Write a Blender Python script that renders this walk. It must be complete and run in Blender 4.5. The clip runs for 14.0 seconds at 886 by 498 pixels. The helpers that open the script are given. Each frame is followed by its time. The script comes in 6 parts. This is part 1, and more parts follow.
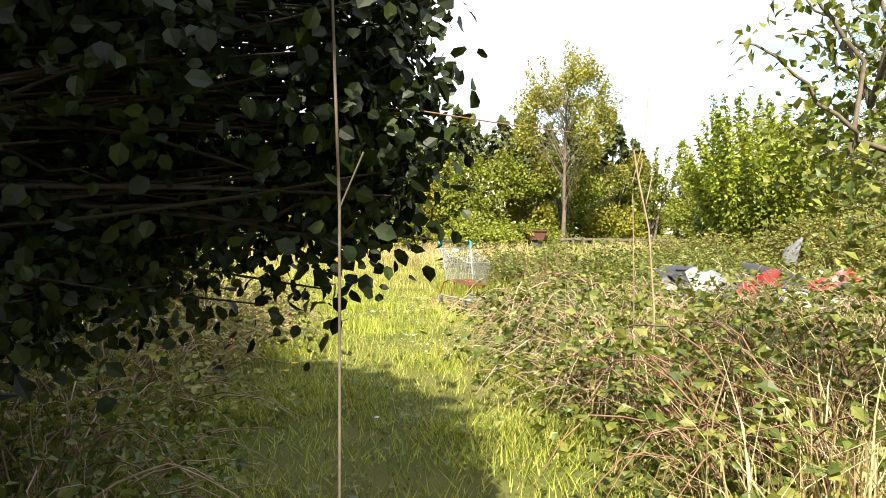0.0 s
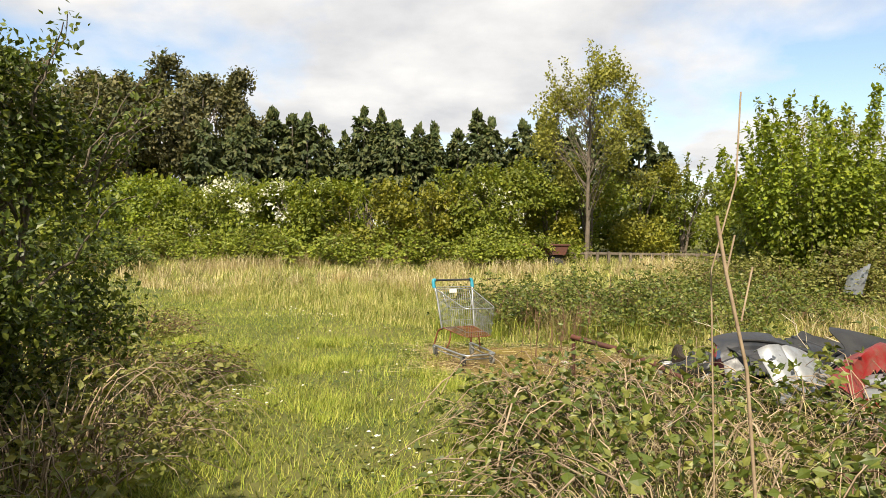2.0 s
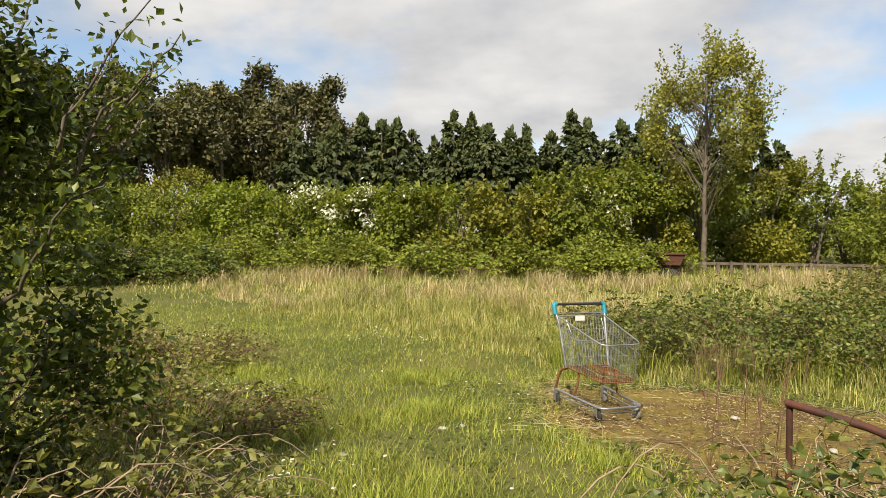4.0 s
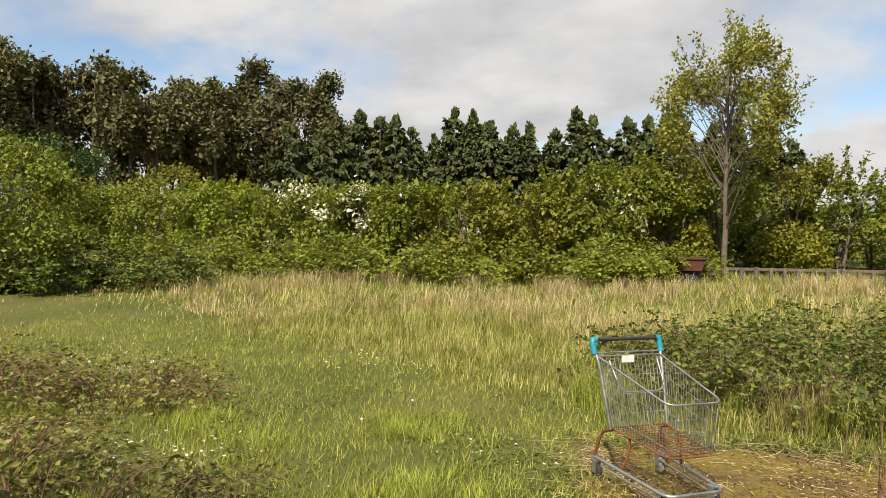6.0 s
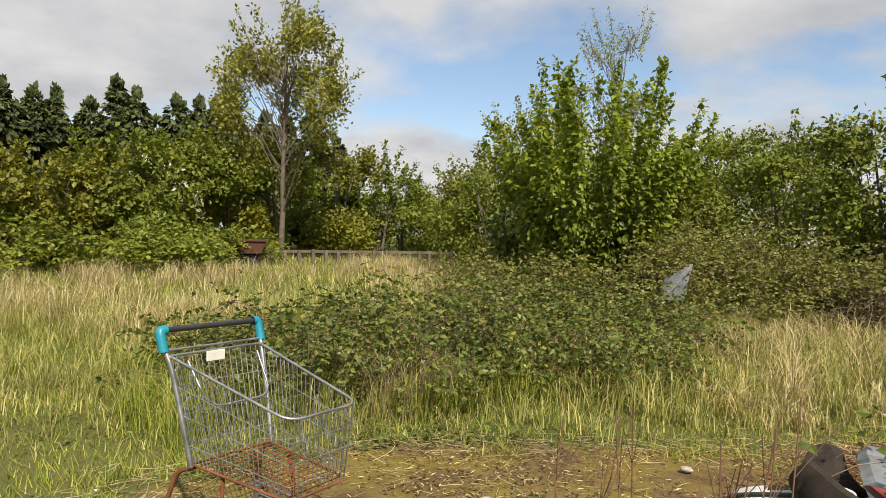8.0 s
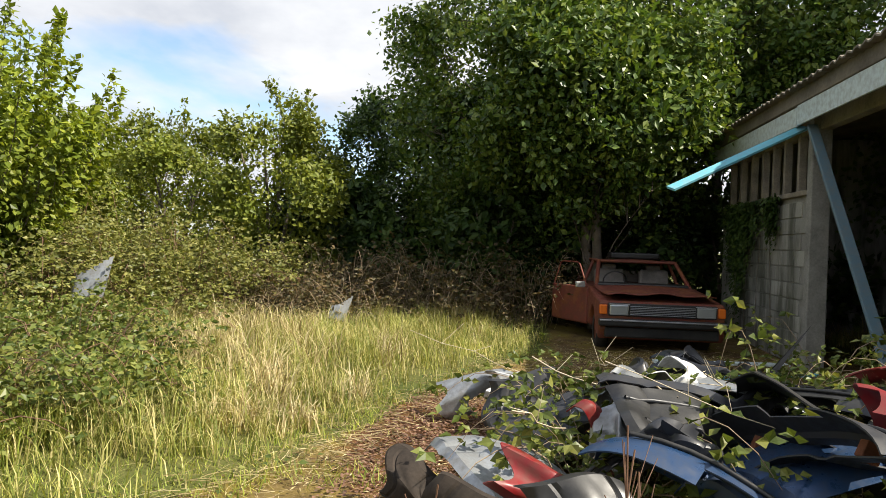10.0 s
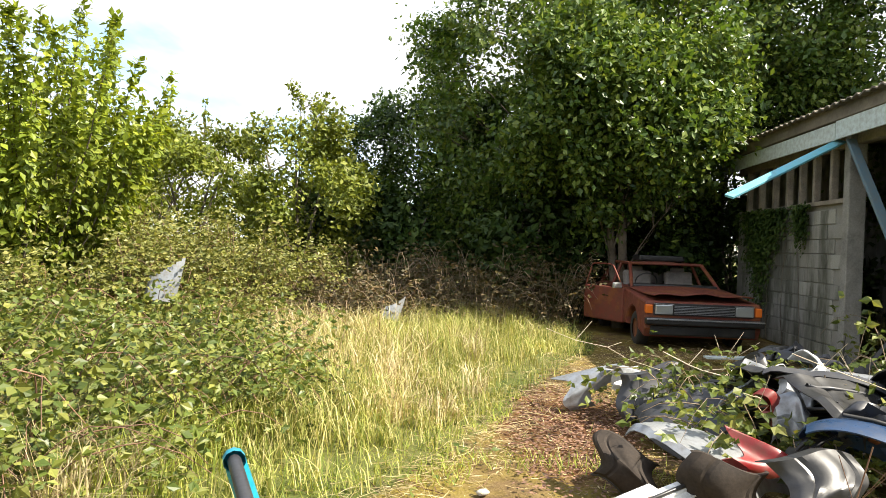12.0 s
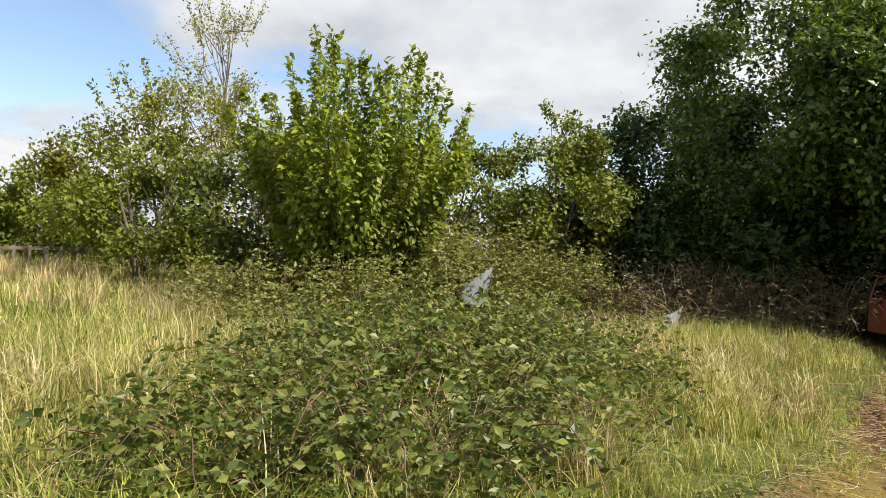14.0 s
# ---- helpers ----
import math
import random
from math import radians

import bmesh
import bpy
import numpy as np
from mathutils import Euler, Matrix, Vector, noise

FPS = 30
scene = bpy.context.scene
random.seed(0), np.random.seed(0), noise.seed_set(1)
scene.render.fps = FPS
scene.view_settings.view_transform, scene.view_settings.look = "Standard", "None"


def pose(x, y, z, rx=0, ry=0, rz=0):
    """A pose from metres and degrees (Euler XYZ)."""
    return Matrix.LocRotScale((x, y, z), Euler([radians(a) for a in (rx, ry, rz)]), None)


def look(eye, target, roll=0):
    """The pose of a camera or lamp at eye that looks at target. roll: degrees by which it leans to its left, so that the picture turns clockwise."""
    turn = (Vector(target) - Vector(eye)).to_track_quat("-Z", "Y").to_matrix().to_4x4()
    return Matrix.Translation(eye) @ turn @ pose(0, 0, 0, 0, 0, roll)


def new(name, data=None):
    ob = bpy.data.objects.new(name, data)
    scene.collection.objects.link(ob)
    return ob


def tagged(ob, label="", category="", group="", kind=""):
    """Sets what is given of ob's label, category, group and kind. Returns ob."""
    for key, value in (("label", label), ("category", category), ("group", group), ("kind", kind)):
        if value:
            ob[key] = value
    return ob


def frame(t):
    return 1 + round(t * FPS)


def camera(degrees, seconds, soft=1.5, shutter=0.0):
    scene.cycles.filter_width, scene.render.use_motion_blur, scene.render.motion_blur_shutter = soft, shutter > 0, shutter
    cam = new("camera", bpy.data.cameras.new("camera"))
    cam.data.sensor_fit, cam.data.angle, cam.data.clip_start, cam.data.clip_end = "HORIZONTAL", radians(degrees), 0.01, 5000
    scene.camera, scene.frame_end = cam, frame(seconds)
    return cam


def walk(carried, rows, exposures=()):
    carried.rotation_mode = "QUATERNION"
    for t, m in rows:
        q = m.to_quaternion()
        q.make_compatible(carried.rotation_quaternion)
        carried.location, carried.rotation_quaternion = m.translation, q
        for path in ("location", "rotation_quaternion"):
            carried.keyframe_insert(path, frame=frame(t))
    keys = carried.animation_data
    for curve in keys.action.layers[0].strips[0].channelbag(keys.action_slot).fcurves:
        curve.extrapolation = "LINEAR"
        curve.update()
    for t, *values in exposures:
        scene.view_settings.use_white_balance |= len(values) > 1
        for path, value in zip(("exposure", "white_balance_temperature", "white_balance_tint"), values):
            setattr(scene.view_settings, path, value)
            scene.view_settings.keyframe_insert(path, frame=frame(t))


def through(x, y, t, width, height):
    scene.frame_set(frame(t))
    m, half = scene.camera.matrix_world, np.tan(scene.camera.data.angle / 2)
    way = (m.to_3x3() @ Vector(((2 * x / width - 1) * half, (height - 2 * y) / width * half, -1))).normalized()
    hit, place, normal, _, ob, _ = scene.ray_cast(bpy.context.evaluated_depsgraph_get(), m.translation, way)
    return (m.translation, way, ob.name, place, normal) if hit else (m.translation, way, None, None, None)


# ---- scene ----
cam = camera(67.1, 14.0, 0.8)
PATH = [
    (0, (0.093, 0.819, 1.16), (0.125, 2.818, 1.111), 0.8),
    (0.5, (0.412, 1.242, 1.385), (0.377, 3.242, 1.342), 0.4),
    (1, (0.42, 1.693, 1.448), (0.402, 3.692, 1.407), 0.5),
    (1.5, (0.519, 2.21, 1.534), (0.5, 4.21, 1.494), 0.5),
    (2, (0.493, 2.766, 1.609), (0.455, 4.765, 1.567), 0.7),
    (2.5, (0.384, 3.292, 1.579), (0.309, 5.29, 1.539), 0.6),
    (3, (0.237, 3.695, 1.572), (0.049, 5.686, 1.541), 0.6),
    (5.3, (-0.02, 5.999, 1.744), (-0.344, 7.973, 1.721), 0.7),
    (5.5, (-0.062, 6.151, 1.74), (-0.38, 8.126, 1.718), 0.7),
    (6, (-0.152, 6.499, 1.723), (-0.453, 8.476, 1.699), 0.8),
    (6.5, (-0.19, 6.842, 1.701), (-0.485, 8.82, 1.679), 0.5),
    (7, (-0.219, 7.169, 1.498), (-0.416, 9.159, 1.48), 0.9),
    (7.2, (-0.2, 7.355, 1.47), (-0.162, 9.355, 1.449), 1.0),
    (7.5, (-0.172, 7.635, 1.429), (0.427, 9.543, 1.403), 1.2),
    (7.8, (-0.152, 7.944, 1.455), (0.591, 9.801, 1.426), 1.3),
    (8, (-0.139, 8.15, 1.472), (0.822, 9.903, 1.441), 1.3),
    (8.2, (-0.006, 8.274, 1.497), (1.253, 9.828, 1.468), 1.4),
    (8.5, (0.194, 8.46, 1.535), (1.881, 9.534, 1.51), 1.5),
    (8.8, (0.173, 8.725, 1.551), (2.036, 9.452, 1.526), 1.7),
    (9, (0.159, 8.902, 1.561), (2.068, 9.499, 1.536), 1.9),
    (9.2, (0.117, 9.087, 1.549), (2.05, 9.599, 1.525), 2.0),
    (11.3, (-0.364, 10.643, 1.477), (1.632, 10.766, 1.462), 2.0),
    (11.5, (-0.399, 10.826, 1.494), (1.598, 10.945, 1.478), 2.1),
    (12, (-0.647, 11.22, 1.472), (1.348, 11.358, 1.462), 2.2),
    (12.5, (-0.92, 11.607, 1.498), (1.073, 11.773, 1.492), 2.3),
    (13, (-1.166, 12.039, 1.479), (0.81, 12.348, 1.473), 2.3),
    (13.5, (-1.487, 12.342, 1.482), (0.438, 12.886, 1.474), 2.5),
    (14, (-1.803, 12.598, 1.45), (0.08, 13.271, 1.444), 2.4),
]
walk(cam, [(t, look(eye, target, roll)) for t, eye, target, roll in PATH], exposures=[
    (0.0, 1.55, 6800, 10), (0.5, 1.55, 6800, 10), (1.0, 1.35, 6850, 10), (1.5, 1.0, 6850, 10), (2.0, 0.72, 6900, 10), (3.0, 0.5, 6900, 10), (7.0, 0.32, 6850, 10), (8.0, 0.27, 6700, 10), (9.2, 0.5, 6500, 10),
    (10.5, 1.1, 6500, 10), (11.3, 1.45, 6500, 10), (12.5, 1.38, 6550, 10), (13.2, 0.95, 6500, 10), (14.0, 0.6, 6500, 10)])

# ---- world and sun ----
SUN_TO = Vector((-0.14, -0.665, 0.75)).normalized()
world = bpy.data.worlds.new("sky")
scene.world = world
world.use_nodes = True
wt = world.node_tree
wt.nodes.clear()


def wnode(kind, **inputs):
    n = wt.nodes.new(kind)
    for k, v in inputs.items():
        n.inputs[k].default_value = v
    return n


sky = wt.nodes.new("ShaderNodeTexSky")
sky.sky_type, sky.sun_disc = "NISHITA", False
sky.sun_elevation = math.asin(SUN_TO.z)
sky.sun_rotation = math.atan2(SUN_TO.x, SUN_TO.y)
coord = wt.nodes.new("ShaderNodeTexCoord")
sep = wt.nodes.new("ShaderNodeSeparateXYZ")
wt.links.new(coord.outputs["Generated"], sep.inputs[0])


def wmath(op, a, b=None):
    n = wt.nodes.new("ShaderNodeMath")
    n.operation = op
    for i, v in enumerate((a, b)):
        if v is None:
            continue
        if isinstance(v, (int, float)):
            n.inputs[i].default_value = v
        else:
            wt.links.new(v, n.inputs[i])
    return n.outputs[0]


up = wmath("ADD", wmath("MAXIMUM", sep.outputs[2], 0.0), 0.22)
comb = wt.nodes.new("ShaderNodeCombineXYZ")
wt.links.new(wmath("DIVIDE", sep.outputs[0], up), comb.inputs[0])
wt.links.new(wmath("DIVIDE", sep.outputs[1], up), comb.inputs[1])
clouds = wnode("ShaderNodeTexNoise", Scale=0.8, Detail=7.0, Roughness=0.52, Distortion=0.25)
wt.links.new(comb.outputs[0], clouds.inputs["Vector"])
cover = wt.nodes.new("ShaderNodeValToRGB")
cover.color_ramp.elements[0].position, cover.color_ramp.elements[1].position = 0.39, 0.49
wt.links.new(clouds.outputs["Fac"], cover.inputs[0])
shape = wnode("ShaderNodeTexNoise", Scale=1.7, Detail=6.0, Roughness=0.55)
wt.links.new(comb.outputs[0], shape.inputs["Vector"])
grey = wt.nodes.new("ShaderNodeValToRGB")
grey.color_ramp.elements[0].position, grey.color_ramp.elements[1].position = 0.35, 0.62
grey.color_ramp.elements[0].color = (3.15, 3.3, 3.6, 1)
grey.color_ramp.elements[1].color = (4.7, 4.75, 4.85, 1)
wt.links.new(shape.outputs["Fac"], grey.inputs[0])
mixc = wt.nodes.new("ShaderNodeMix")
mixc.data_type = "RGBA"
wt.links.new(cover.outputs[0], mixc.inputs[0])
wt.links.new(sky.outputs[0], mixc.inputs[6])
wt.links.new(grey.outputs[0], mixc.inputs[7])
bg = wnode("ShaderNodeBackground", Strength=0.13)
wt.links.new(mixc.outputs[2], bg.inputs[0])
wout = wt.nodes.new("ShaderNodeOutputWorld")
wt.links.new(bg.outputs[0], wout.inputs[0])

sun_data = bpy.data.lights.new("sun", "SUN")
sun_data.energy, sun_data.angle, sun_data.color = 5.0, radians(0.6), (1.0, 0.92, 0.78)
sun = new("sun", sun_data)
sun.matrix_world = look(SUN_TO * 50, (0, 0, 0))

RNG = np.random.default_rng(7)


# ---- materials ----
class Nodes:
    def __init__(self, name):
        self.mat = bpy.data.materials.new(name)
        self.mat.use_nodes = True
        self.t = self.mat.node_tree
        self.t.nodes.clear()
        self.out = self.t.nodes.new("ShaderNodeOutputMaterial")

    def n(self, kind, **inputs):
        node = self.t.nodes.new(kind)
        for k, v in inputs.items():
            self.put(node.inputs[k.replace("_", " ")], v)
        return node

    def put(self, socket, v):
        if isinstance(v, bpy.types.NodeSocket):
            self.t.links.new(v, socket)
        else:
            socket.default_value = v

    def noise(self, scale, detail=4.0, rough=0.55, space="Object"):
        c = self.t.nodes.new("ShaderNodeTexCoord")
        return self.n("ShaderNodeTexNoise", Vector=c.outputs[space], Scale=scale, Detail=detail, Roughness=rough).outputs["Fac"]

    def ramp(self, fac, stops):
        r = self.t.nodes.new("ShaderNodeValToRGB")
        e = r.color_ramp.elements
        while len(e) < len(stops):
            e.new(0.5)
        for el, (p, c) in zip(e, stops):
            el.position, el.color = p, (*c, 1) if len(c) == 3 else c
        self.t.links.new(fac, r.inputs[0])
        return r.outputs[0]

    def mix(self, fac, a, b, blend="MIX"):
        m = self.t.nodes.new("ShaderNodeMix")
        m.data_type, m.blend_type = "RGBA", blend
        self.put(m.inputs[0], fac)
        for s, v in ((m.inputs[6], a), (m.inputs[7], b)):
            self.put(s, (*v, 1) if isinstance(v, tuple) and len(v) == 3 else v)
        return m.outputs[2]

    def math(self, op, a, b=0.0):
        m = self.t.nodes.new("ShaderNodeMath")
        m.operation = op
        self.put(m.inputs[0], a)
        self.put(m.inputs[1], b)
        return m.outputs[0]

    def bump(self, height, strength=0.3, distance=0.02):
        return self.n("ShaderNodeBump", Height=height, Strength=strength, Distance=distance).outputs[0]

    def done(self, shader):
        self.t.links.new(shader, self.out.inputs[0])
        return self.mat


def grey3(v):
    return (v, v, v)


def leaf_mat(name, dark, mid, light, through=0.35, gloss=0.45, patch=0.6):
    """Leaves: each leaf its own shade, with drifts of colour over the crown; light passes through."""
    k = Nodes(name)
    g = k.t.nodes.new("ShaderNodeNewGeometry")
    col = k.ramp(g.outputs["Random Per Island"], [(0.0, dark), (0.5, mid), (1.0, light)])
    big = k.ramp(k.noise(patch, 3.0), [(0.3, grey3(0.68)), (0.7, grey3(1.25))])
    col = k.mix(1.0, col, big, "MULTIPLY")
    p = k.n("ShaderNodeBsdfPrincipled", Base_Color=col, Roughness=gloss)
    p.inputs["Specular IOR Level"].default_value = 0.35
    tr = k.n("ShaderNodeBsdfTranslucent", Color=k.mix(1.0, col, (1.25, 1.2, 0.6), "MULTIPLY"))
    m = k.n("ShaderNodeMixShader", Fac=through)
    k.t.links.new(p.outputs[0], m.inputs[1])
    k.t.links.new(tr.outputs[0], m.inputs[2])
    return k.done(m.outputs[0])


def plain_mat(name, a, b, rough=0.7, scale=6.0, fine=60.0, metal=0.0, bump=0.2, island=False, spec=0.5):
    """Two tones at two scales, with a fine relief."""
    k = Nodes(name)
    n1, n2 = k.noise(scale, 5.0, 0.6), k.noise(fine, 3.0, 0.6)
    f = k.math("ADD", k.math("MULTIPLY", n1, 0.7), k.math("MULTIPLY", n2, 0.3))
    col = k.ramp(f, [(0.35, a), (0.65, b)])
    if island:
        g = k.t.nodes.new("ShaderNodeNewGeometry")
        col = k.mix(1.0, col, k.ramp(g.outputs["Random Per Island"], [(0.0, grey3(0.6)), (1.0, grey3(1.35))]), "MULTIPLY")
    p = k.n("ShaderNodeBsdfPrincipled", Base_Color=col, Metallic=metal, Normal=k.bump(f, bump, 0.01))
    k.put(p.inputs["Roughness"], k.ramp(n1, [(0.3, grey3(max(rough - 0.12, 0.03))), (0.7, grey3(min(rough + 0.12, 1)))]))
    p.inputs["Specular IOR Level"].default_value = spec
    return k.done(p.outputs[0])


def paint_mat(name, colour, rust=0.25, rough=0.35, metal=0.0, dirt=(0.10, 0.075, 0.05)):
    """Old car paint: dirt film, scratches and rust blooms."""
    k = Nodes(name)
    n1, n2, n3 = k.noise(3.0, 6.0, 0.65), k.noise(14.0, 5.0, 0.6), k.noise(90.0, 3.0)
    col = k.mix(k.ramp(n2, [(0.4, grey3(0.0)), (0.75, grey3(0.55))]), colour, dirt)
    rusty = k.mix(n3, (0.12, 0.035, 0.012), (0.26, 0.085, 0.03))
    where = k.ramp(n1, [(0.70 - rust * 0.45, grey3(0.0)), (0.76 - rust * 0.45, grey3(1.0))])
    col = k.mix(where, col, rusty)
    p = k.n("ShaderNodeBsdfPrincipled", Base_Color=col, Metallic=metal, Normal=k.bump(n2, 0.12, 0.01))
    k.put(p.inputs["Roughness"], k.ramp(n2, [(0.3, grey3(rough)), (0.7, grey3(min(1.0, rough + 0.35)))]))
    return k.done(p.outputs[0])


def stained_mat():
    """Old concrete blocks: grey with dark run-off, algae and each block a little different."""
    k = Nodes("concrete_block")
    c = k.t.nodes.new("ShaderNodeTexCoord")
    o = k.t.nodes.new("ShaderNodeObjectInfo")
    g = k.t.nodes.new("ShaderNodeNewGeometry")
    stretch = k.t.nodes.new("ShaderNodeMapping")
    stretch.inputs["Scale"].default_value = (2.4, 2.4, 0.5)
    k.t.links.new(g.outputs["Position"], stretch.inputs[0])
    runs = k.n("ShaderNodeTexNoise", Vector=stretch.outputs[0], Scale=1.6, Detail=6.0, Roughness=0.65).outputs["Fac"]
    fine = k.n("ShaderNodeTexNoise", Vector=g.outputs["Position"], Scale=55.0, Detail=3.0, Roughness=0.6).outputs["Fac"]
    col = k.mix(fine, (0.25, 0.245, 0.215), (0.42, 0.41, 0.37))
    col = k.mix(1.0, col, k.ramp(o.outputs["Random"], [(0.0, grey3(0.75)), (1.0, grey3(1.15))]), "MULTIPLY")
    col = k.mix(k.ramp(runs, [(0.42, grey3(0)), (0.62, grey3(0.85))]), col, (0.065, 0.068, 0.045))
    p = k.n("ShaderNodeBsdfPrincipled", Base_Color=col, Roughness=0.92, Normal=k.bump(fine, 0.5, 0.01))
    return k.done(p.outputs[0])


def ground_mat():
    k = Nodes("ground")
    c = k.t.nodes.new("ShaderNodeTexCoord")
    n1, n2, n3 = k.noise(0.5, 6.0, 0.6), k.noise(5.0, 6.0, 0.65), k.noise(45.0, 4.0, 0.7)
    turf = k.mix(k.ramp(n1, [(0.35, grey3(0)), (0.65, grey3(1))]), (0.065, 0.088, 0.018), (0.13, 0.125, 0.04))
    turf = k.mix(k.ramp(n3, [(0.45, grey3(0)), (0.78, grey3(0.6))]), turf, (0.17, 0.135, 0.06))
    soil = k.ramp(n2, [(0.25, (0.055, 0.032, 0.016)), (0.5, (0.125, 0.082, 0.036)), (0.72, (0.20, 0.145, 0.065))])
    moss = k.mix(k.ramp(k.noise(1.6, 6.0, 0.65), [(0.42, grey3(0)), (0.58, grey3(0.8))]), soil, (0.20, 0.155, 0.03))
    soil = k.mix(k.ramp(n3, [(0.5, grey3(0)), (0.72, grey3(0.6))]), moss, (0.28, 0.20, 0.10))
    red = k.t.nodes.new("ShaderNodeAttribute")
    red.attribute_name = "chips"
    chip = k.ramp(k.math("ADD", red.outputs["Fac"], k.math("MULTIPLY", k.math("SUBTRACT", n2, 0.5), 1.6)), [(0.4, grey3(0)), (0.75, grey3(0.8))])
    soil = k.mix(chip, soil, k.ramp(n3, [(0.3, (0.05, 0.02, 0.011)), (0.7, (0.17, 0.07, 0.034))]))
    bare = k.t.nodes.new("ShaderNodeAttribute")
    bare.attribute_name = "bare"
    edge = k.ramp(k.math("ADD", bare.outputs["Fac"], k.math("MULTIPLY", k.math("SUBTRACT", n2, 0.5), 0.9)), [(0.42, grey3(0)), (0.58, grey3(1))])
    col = k.mix(edge, turf, soil)
    h = k.math("ADD", k.math("MULTIPLY", n2, 0.6), k.math("MULTIPLY", n3, 0.4))
    p = k.n("ShaderNodeBsdfPrincipled", Base_Color=col, Roughness=0.95, Normal=k.bump(h, 0.7, 0.04))
    p.inputs["Specular IOR Level"].default_value = 0.15
    return k.done(p.outputs[0])


M = {
    "ground": ground_mat(),
    "grass": leaf_mat("grass", (0.10, 0.155, 0.02), (0.29, 0.345, 0.045), (0.50, 0.47, 0.12), 0.3, 0.6, 2.2),
    "straw": leaf_mat("straw", (0.25, 0.19, 0.085), (0.48, 0.39, 0.20), (0.70, 0.61, 0.38), 0.25, 0.7),
    "mixed": leaf_mat("mixed_grass", (0.12, 0.17, 0.03), (0.34, 0.35, 0.08), (0.66, 0.56, 0.27), 0.3, 0.65, 1.3),
    "maple": leaf_mat("maple_leaf", (0.12, 0.165, 0.018), (0.21, 0.27, 0.028), (0.34, 0.375, 0.045), 0.4),
    "hedge": leaf_mat("hedge_leaf", (0.115, 0.155, 0.018), (0.17, 0.205, 0.023), (0.25, 0.27, 0.034), 0.3, 0.5, 0.35),
    "ochre": leaf_mat("ochre_leaf", (0.13, 0.145, 0.016), (0.20, 0.20, 0.022), (0.29, 0.27, 0.034), 0.3, 0.5, 0.35),
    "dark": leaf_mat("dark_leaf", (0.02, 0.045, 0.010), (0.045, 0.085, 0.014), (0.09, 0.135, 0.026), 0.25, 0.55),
    "tree": leaf_mat("tree_leaf", (0.04, 0.08, 0.015), (0.09, 0.15, 0.024), (0.20, 0.25, 0.05), 0.32, 0.36),
    "mound": leaf_mat("mound_leaf", (0.11, 0.13, 0.03), (0.20, 0.21, 0.052), (0.34, 0.32, 0.10), 0.3, 0.42),
    "bramble": leaf_mat("bramble_leaf", (0.06, 0.09, 0.018), (0.12, 0.155, 0.03), (0.25, 0.255, 0.062), 0.28, 0.42),
    "bramble_red": leaf_mat("bramble_old_leaf", (0.05, 0.045, 0.02), (0.10, 0.085, 0.03), (0.16, 0.10, 0.045), 0.25, 0.5),
    "hawleaf": leaf_mat("hawthorn_leaf", (0.04, 0.065, 0.013), (0.09, 0.125, 0.022), (0.22, 0.25, 0.045), 0.3, 0.42),
    "conifer": leaf_mat("conifer_leaf", (0.035, 0.055, 0.017), (0.065, 0.085, 0.025), (0.12, 0.125, 0.038), 0.12, 0.6, 0.25),
    "pine": leaf_mat("pine_needle", (0.05, 0.056, 0.024), (0.105, 0.104, 0.04), (0.18, 0.16, 0.06), 0.15, 0.6, 0.2),
    "willow": leaf_mat("pale_leaf", (0.15, 0.165, 0.03), (0.25, 0.25, 0.05), (0.37, 0.35, 0.08), 0.4),
    "blossom": leaf_mat("blossom", (0.60, 0.60, 0.48), (0.75, 0.75, 0.65), (0.85, 0.85, 0.80), 0.3, 0.6),
    "yellow": leaf_mat("yellow_petal", (0.75, 0.55, 0.01), (0.85, 0.65, 0.01), (0.9, 0.72, 0.02), 0.3, 0.5),
    # near-black tones: the deep shade is put into the leaf colour
    "blackthorn_shade": leaf_mat("blackthorn_shade_leaf", (0.007, 0.013, 0.004), (0.014, 0.025, 0.006), (0.03, 0.048, 0.01), 0.08, 0.55),
    "bark": plain_mat("bark", (0.07, 0.055, 0.04), (0.19, 0.155, 0.115), 0.9, 4.0, 40.0, bump=0.7),
    # bark darkened to go with those leaves, shade included in its colour
    "shade_bark": plain_mat("shade_bark", (0.02, 0.016, 0.012), (0.055, 0.045, 0.034), 0.9, 4.0, 40.0, bump=0.7),
    "cane": plain_mat("dead_cane", (0.20, 0.13, 0.08), (0.42, 0.33, 0.22), 0.8, 5.0, 50.0, island=True),
    "cane_red": plain_mat("red_cane", (0.11, 0.055, 0.035), (0.25, 0.14, 0.085), 0.75, 5.0, 50.0, island=True),
    "pale_stem": plain_mat("pale_stem", (0.45, 0.37, 0.25), (0.66, 0.57, 0.42), 0.8, 5.0, 50.0),
}


# ---- mesh helpers ----
def raw_mesh(name, verts, faces, smooth=False):
    """A mesh from an array of places and one or more arrays of faces of equal size."""
    me = bpy.data.meshes.new(name)
    verts = np.ascontiguousarray(verts, np.float32)
    faces = [np.asarray(f, np.int32) for f in faces if len(f)]
    loops = np.concatenate([f.ravel() for f in faces])
    sizes = np.concatenate([np.full(len(f), f.shape[1], np.int32) for f in faces])
    starts = np.concatenate([[0], np.cumsum(sizes)[:-1]]).astype(np.int32)
    me.vertices.add(len(verts))
    me.vertices.foreach_set("co", verts.ravel())
    me.loops.add(len(loops))
    me.loops.foreach_set("vertex_index", loops)
    me.polygons.add(len(sizes))
    me.polygons.foreach_set("loop_start", starts)
    me.polygons.foreach_set("use_smooth", np.full(len(sizes), smooth, bool))
    me.update(calc_edges=True)
    return me


